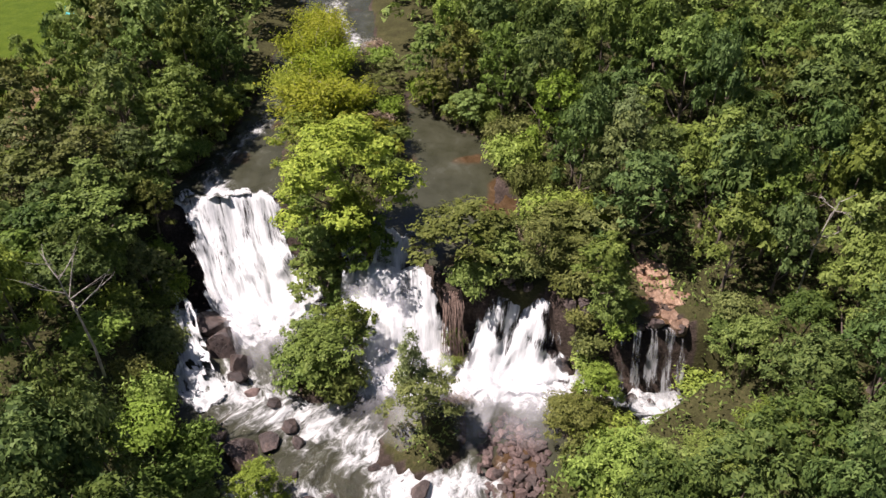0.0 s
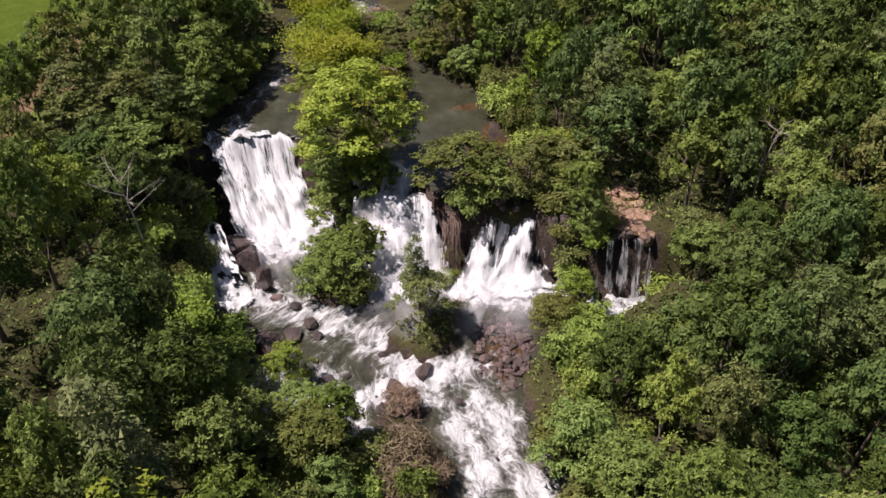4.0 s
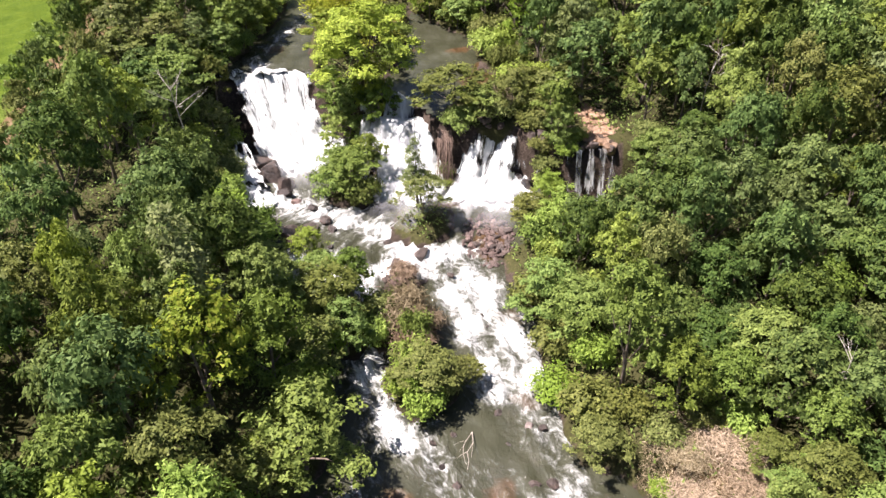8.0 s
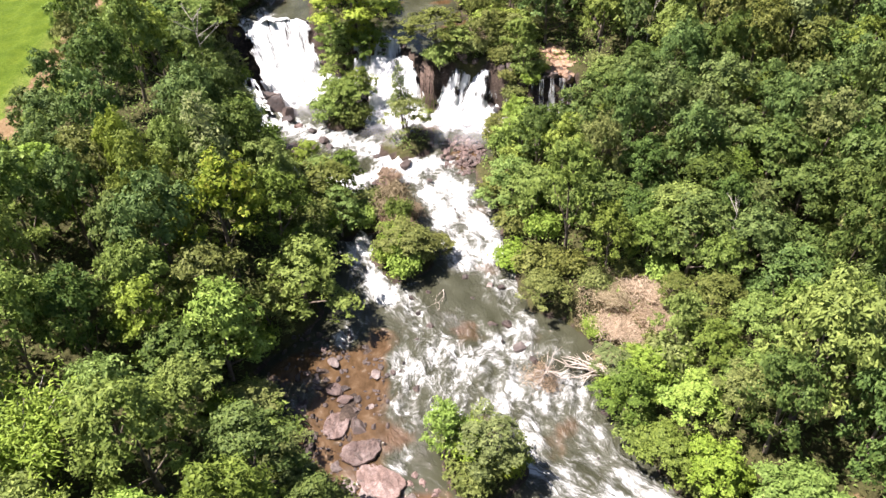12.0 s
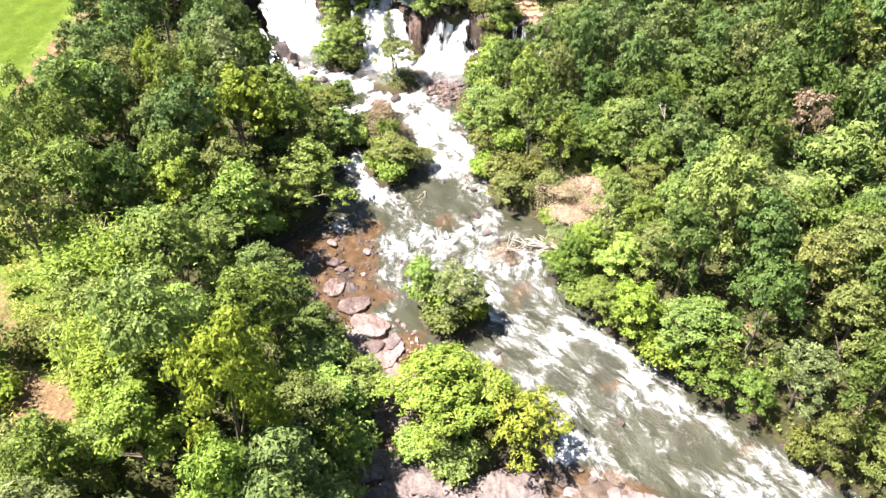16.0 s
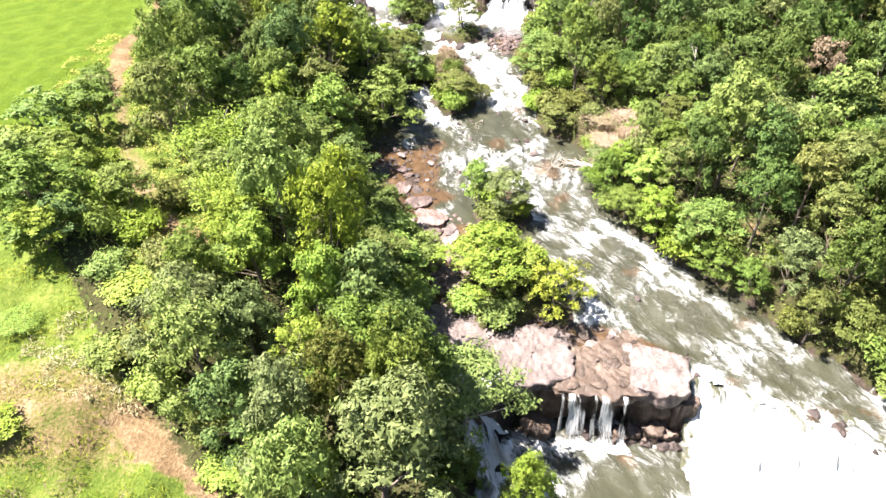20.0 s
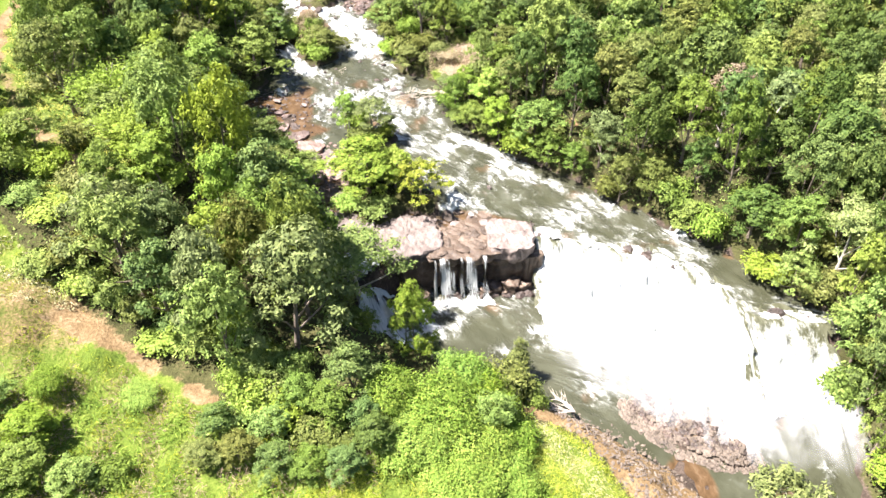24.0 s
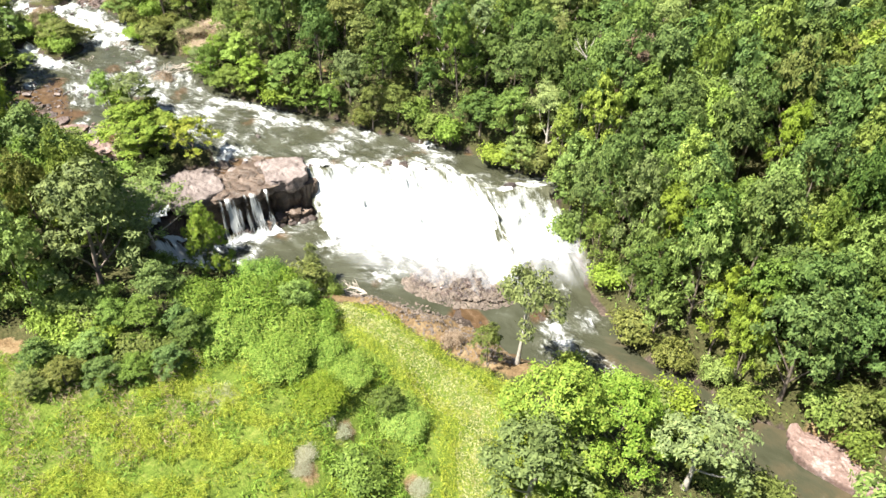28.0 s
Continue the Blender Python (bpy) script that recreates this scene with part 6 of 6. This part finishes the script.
for x, y, r in ((12.4, -29.6, 0.6), (13.6, -30.6, 0.8), (15.0, -28.6, 0.7), (15.8, -30.4, 0.6), (12.0, -27.4, 0.5), (14.4, -27.2, 0.6), (16.4, -28.0, 0.5), (11.6, -31.2, 0.5), (12.9, -25.0, 0.8), (14.2, -24.4, 0.5), (16.9, -25.2, 0.7)):
    slab("low wet brown stone on the ledge", x, y, r * 1.2, r * 0.8, -0.96, 0.4, WET_LEDGE, int(300 + x * 11), turn=x * 50, square=2.3, group="ledge stones", sides=30, steps=6)
for x, y, r in ((13.4, -26.2, 0.7), (15.2, -25.4, 0.6), (16.6, -26.4, 0.9), (11.5, -25.6, 0.6), (6.0, -25.1, 0.6)):
    rock("pale", x, y, r)
for i in range(34):
    x = 8.5 + 12.2 * rrng.random() ** 0.7
    rock("black" if i % 2 else "brown", x, rrng.uniform(-33.0, -31.2), rrng.uniform(0.35, 0.9), 0.1, group="rocks under the ledge")
for x, y, z, r in ((17.2, -31.8, -5.2, 0.8), (18.6, -31.9, -4.7, 1.0), (19.9, -31.9, -5.0, 0.9), (18.0, -32.3, -5.7, 0.6), (9.0, -32.2, -5.0, 1.2), (16.2, -32.2, -5.3, 0.8)):
    slab("craggy brown block at the foot of the ledge", x, y, r, r * 0.8, z, 1.6, WET_LEDGE, int(400 + x * 13), turn=x * 37, square=2.6, undercut=-0.1, name="rock_block", group="ledge blocks", sides=36, steps=7, crag=0.12)
# rocks along the steps of the upper falls
for i in range(95):
    x = rrng.uniform(-12, 19)
    y = float(upper_lip(np.array([x]))[0])
    yf = float(upper_foot(np.array([x]))[0])
    s = rrng.choice((0.0, 0.1, 0.5, 0.8, 1.0))
    rock("black" if s > 0.3 else "brown", x, y + (yf - y) * s, rrng.uniform(0.3, 0.85), 0.05, group="rocks of the upper step")
for i in range(7):
    x = rrng.uniform(-26, -12)
    rock("black", x, float(upper_lip(np.array([x]))[0]) + rrng.uniform(0.4, 1.6), rrng.uniform(0.2, 0.4), 0.1, group="rocks of the upper step")

# ---- roots, driftwood ----
wrng = np.random.RandomState(9)
roots = tagged(new("hanging_roots"), "brown tree roots hanging down a rock step", "roots")
roots.matrix_basis = pose(0.9, 41.2, 2.2)
for i in range(60):
    x = 0.1 + 1.5 * wrng.rand()
    y0 = 43.0 - 0.5 * wrng.rand()
    x, y0 = x - 0.9, y0 - 41.2
    v, q = tube([(x, y0 + 0.8, 5.0), (x + wrng.uniform(-.2, .2), y0 - 0.3, 4.4), (x + wrng.uniform(-.3, .3), y0 - 1.1, 2.4), (x + wrng.uniform(-.5, .5), y0 - 1.8, 0.0)], [0.035, 0.03, 0.022, 0.012], 5)
    part("root", mesh_of("root", v, q, ROOT, True), roots)


def snag(label, x, y, z, count, length, material, up=0.35, heading=None, thick=0.09):
    """A fallen dead tree: a stem and its bare forked branches."""
    root = tagged(new("driftwood"), label, "driftwood", "driftwood")
    root.matrix_basis = pose(x, y, z)
    for i in range(count):
        a = wrng.uniform(0, 6.28) if heading is None else heading + wrng.uniform(-0.7, 0.7)
        L = length * wrng.uniform(0.5, 1.0)
        d = np.array([math.cos(a), math.sin(a), up * wrng.uniform(0.1, 1.2)])
        p = [d * L * s + wrng.uniform(-0.22, 0.22, 3) * (s > 0) for s in (0, 0.3, 0.6, 0.85, 1.0)]
        r = thick * wrng.uniform(0.5, 1.1)
        v, q = tube(p, [r, r * 0.8, r * 0.55, r * 0.35, r * 0.12], 5)
        branch = part("branch", mesh_of("branch", v, q, material, True), root)
        for k in (1, 2, 3):
            e = d + wrng.uniform(-0.8, 0.8, 3)
            v, q = tube([p[k], p[k] + e * L * 0.18, p[k] + e * L * 0.34 + (0, 0, -0.1)], [r * 0.45, r * 0.3, r * 0.08], 4)
            part("twig", mesh_of("twig", v, q, material, True), branch)
    return root


snag("bleached dead tree washed up in the rapids", 15.8, -1.6, 1.3, 9, 4.0, DRIFTWOOD, 0.25, 2.9, 0.13)
snag("bleached fallen branches on a dry bank", 17.4, 3.6, 1.2, 8, 3.6, DRIFTWOOD, 0.3, 4.2, 0.11)
snag("dry brushwood heap caught on river rocks", 10.8, -1.4, 1.3, 14, 2.2, DRIFTWOOD, 0.7, None, 0.05)
snag("fallen reddish branches on a rocky islet", -2.2, 16.6, 2.0, 12, 2.6, ROOT, 0.6, None, 0.06)
snag("fallen reddish branches on a rocky islet", -3.4, 22.8, 2.6, 8, 2.2, ROOT, 0.5, None, 0.06)
snag("tangle of dead wood on the pool's bank", 18.2, -47.8, -5.0, 12, 2.6, DRIFTWOOD, 0.3, None, 0.06)
snag("bleached logs and sticks stranded by the pool", 20.9, -49.0, -4.9, 10, 3.4, DRIFTWOOD, 0.15, 2.6, 0.08)
snag("long dead branch leaning over the stream", 2.6, 8.2, 1.5, 2, 3.6, DRIFTWOOD, 0.2, 4.9, 0.035)
plant_all([("brush", 10.4, -1.4, 1.2, 1.5), ("dryshrub", -2.0, 16.2, 2.6, 1.7), ("dryshrub", -1.0, 18.4, 2.2, 1.5), ("dryshrub", -3.4, 18.0, 2.4, 1.5), ("brush", 19.8, 4.6, 1.2, 2.2), ("brush", 16.4, 4.6, 0.9, 1.8), ("brush", 20.4, 1.8, 1.0, 1.9), ("brush", 17.4, 2.0, 0.7, 2.0), ("brush", 16.0, -0.4, 0.9, 1.6), ("brush", 18.6, -0.4, 0.8, 1.7), ("shrub", 15.2, 2.6, 1.5, 1.1), ("shrub", 15.6, 5.8, 1.9, 1.4), ("shrub", 21.0, 6.6, 2.4, 1.6), ("shrub", 18.6, 6.8, 2.0, 1.3), ("brush", -2.8, 21.5, 1.6, 1.6), ("dryshrub", -3.0, 25.0, 1.6, 1.4)])

# ---- the tarpaulin shelter by the field ----
TEAL = plain("teal_tarpaulin", (0.02, 0.42, 0.36), 0.5, 3.0)
shelter = tagged(new("field_shelter"), "small shelter roofed with teal tarpaulin", "shelter")
sz = height_at(-51, 100)
shelter.matrix_basis = pose(-51, 100, sz, 0, 0, 20)
n = 13
u, v = np.meshgrid(np.linspace(-2.2, 2.2, n), np.linspace(-1.6, 1.6, n))
zz = 2.6 - 0.45 * np.abs(v) - 0.06 * waves(u, v, 71, 2)
roof = np.concatenate([np.stack([u.ravel(), v.ravel(), zz.ravel()], 1), np.stack([u.ravel(), v.ravel(), zz.ravel() - 0.04], 1)])
part("roof", mesh_of("roof", roof, np.concatenate([grid_quads(n, n), grid_quads(n, n)[:, ::-1] + n * n]), TEAL, True), shelter, "sagging teal tarpaulin roof")
for px, py in ((-2, -1.4), (2, -1.4), (-2, 1.4), (2, 1.4)):
    v, q = tube([(px, py, -0.2), (px, py, 1.0), (px, py, 2.0)], [0.05, 0.045, 0.04], 6)
    part("post", mesh_of("post", v, q, BARK, True), shelter)


# ---- bare trees standing in the forest ----
def dead_tree(x, y, h, seed):
    g = np.random.RandomState(seed)
    root = tagged(new("dead_tree"), "bare pale dead tree standing in the forest", "tree", "dead trees")
    root.matrix_basis = pose(x, y, height_at(x, y) - 0.1, g.uniform(-6, 6), g.uniform(-6, 6), g.uniform(0, 360))
    r = 0.0075 * h
    spine = [np.array((0.25 * math.sin(s * 4 + seed), 0.25 * math.cos(s * 3 + seed), h * s)) for s in (0, 0.25, 0.5, 0.75, 1.0)]
    v, q = tube(spine, [r * 1.4, r, r * 0.8, r * 0.5, r * 0.1], 6)
    part("trunk", mesh_of("trunk", v, q, PALE_BARK, True), root)
    for i in range(9):
        s = g.uniform(0.5, 0.95)
        a = i * 2.4 + g.uniform(-0.4, 0.4)
        p = np.array((0.25 * math.sin(s * 4 + seed), 0.25 * math.cos(s * 3 + seed), h * s))
        d = np.array((math.cos(a), math.sin(a), g.uniform(0.3, 0.9))) * h * 0.22 * (1.3 - s)* 1.6
        v, q = tube([p, p + d * 0.5 + g.uniform(-.1, .1, 3), p + d], [r * 0.45, r * 0.3, r * 0.07], 5)
        branch = part("branch", mesh_of("branch", v, q, PALE_BARK, True), root)
        for k in range(3):
            e = d * 0.45 + g.uniform(-0.35, 0.35, 3)
            v, q = tube([p + d * (0.4 + 0.15 * k), p + d * (0.4 + 0.15 * k) + e], [r * 0.22, r * 0.05], 4)
            part("twig", mesh_of("twig", v, q, PALE_BARK, True), branch)
    return root


for i, (x, y, h) in enumerate(((27.0, 41.0, 9.5), (-23.5, 33.5, 11.0), (25.5, 5.5, 9.0), (52.0, -40.0, 11.5))):
    dead_tree(x, y, h, 100 + i)
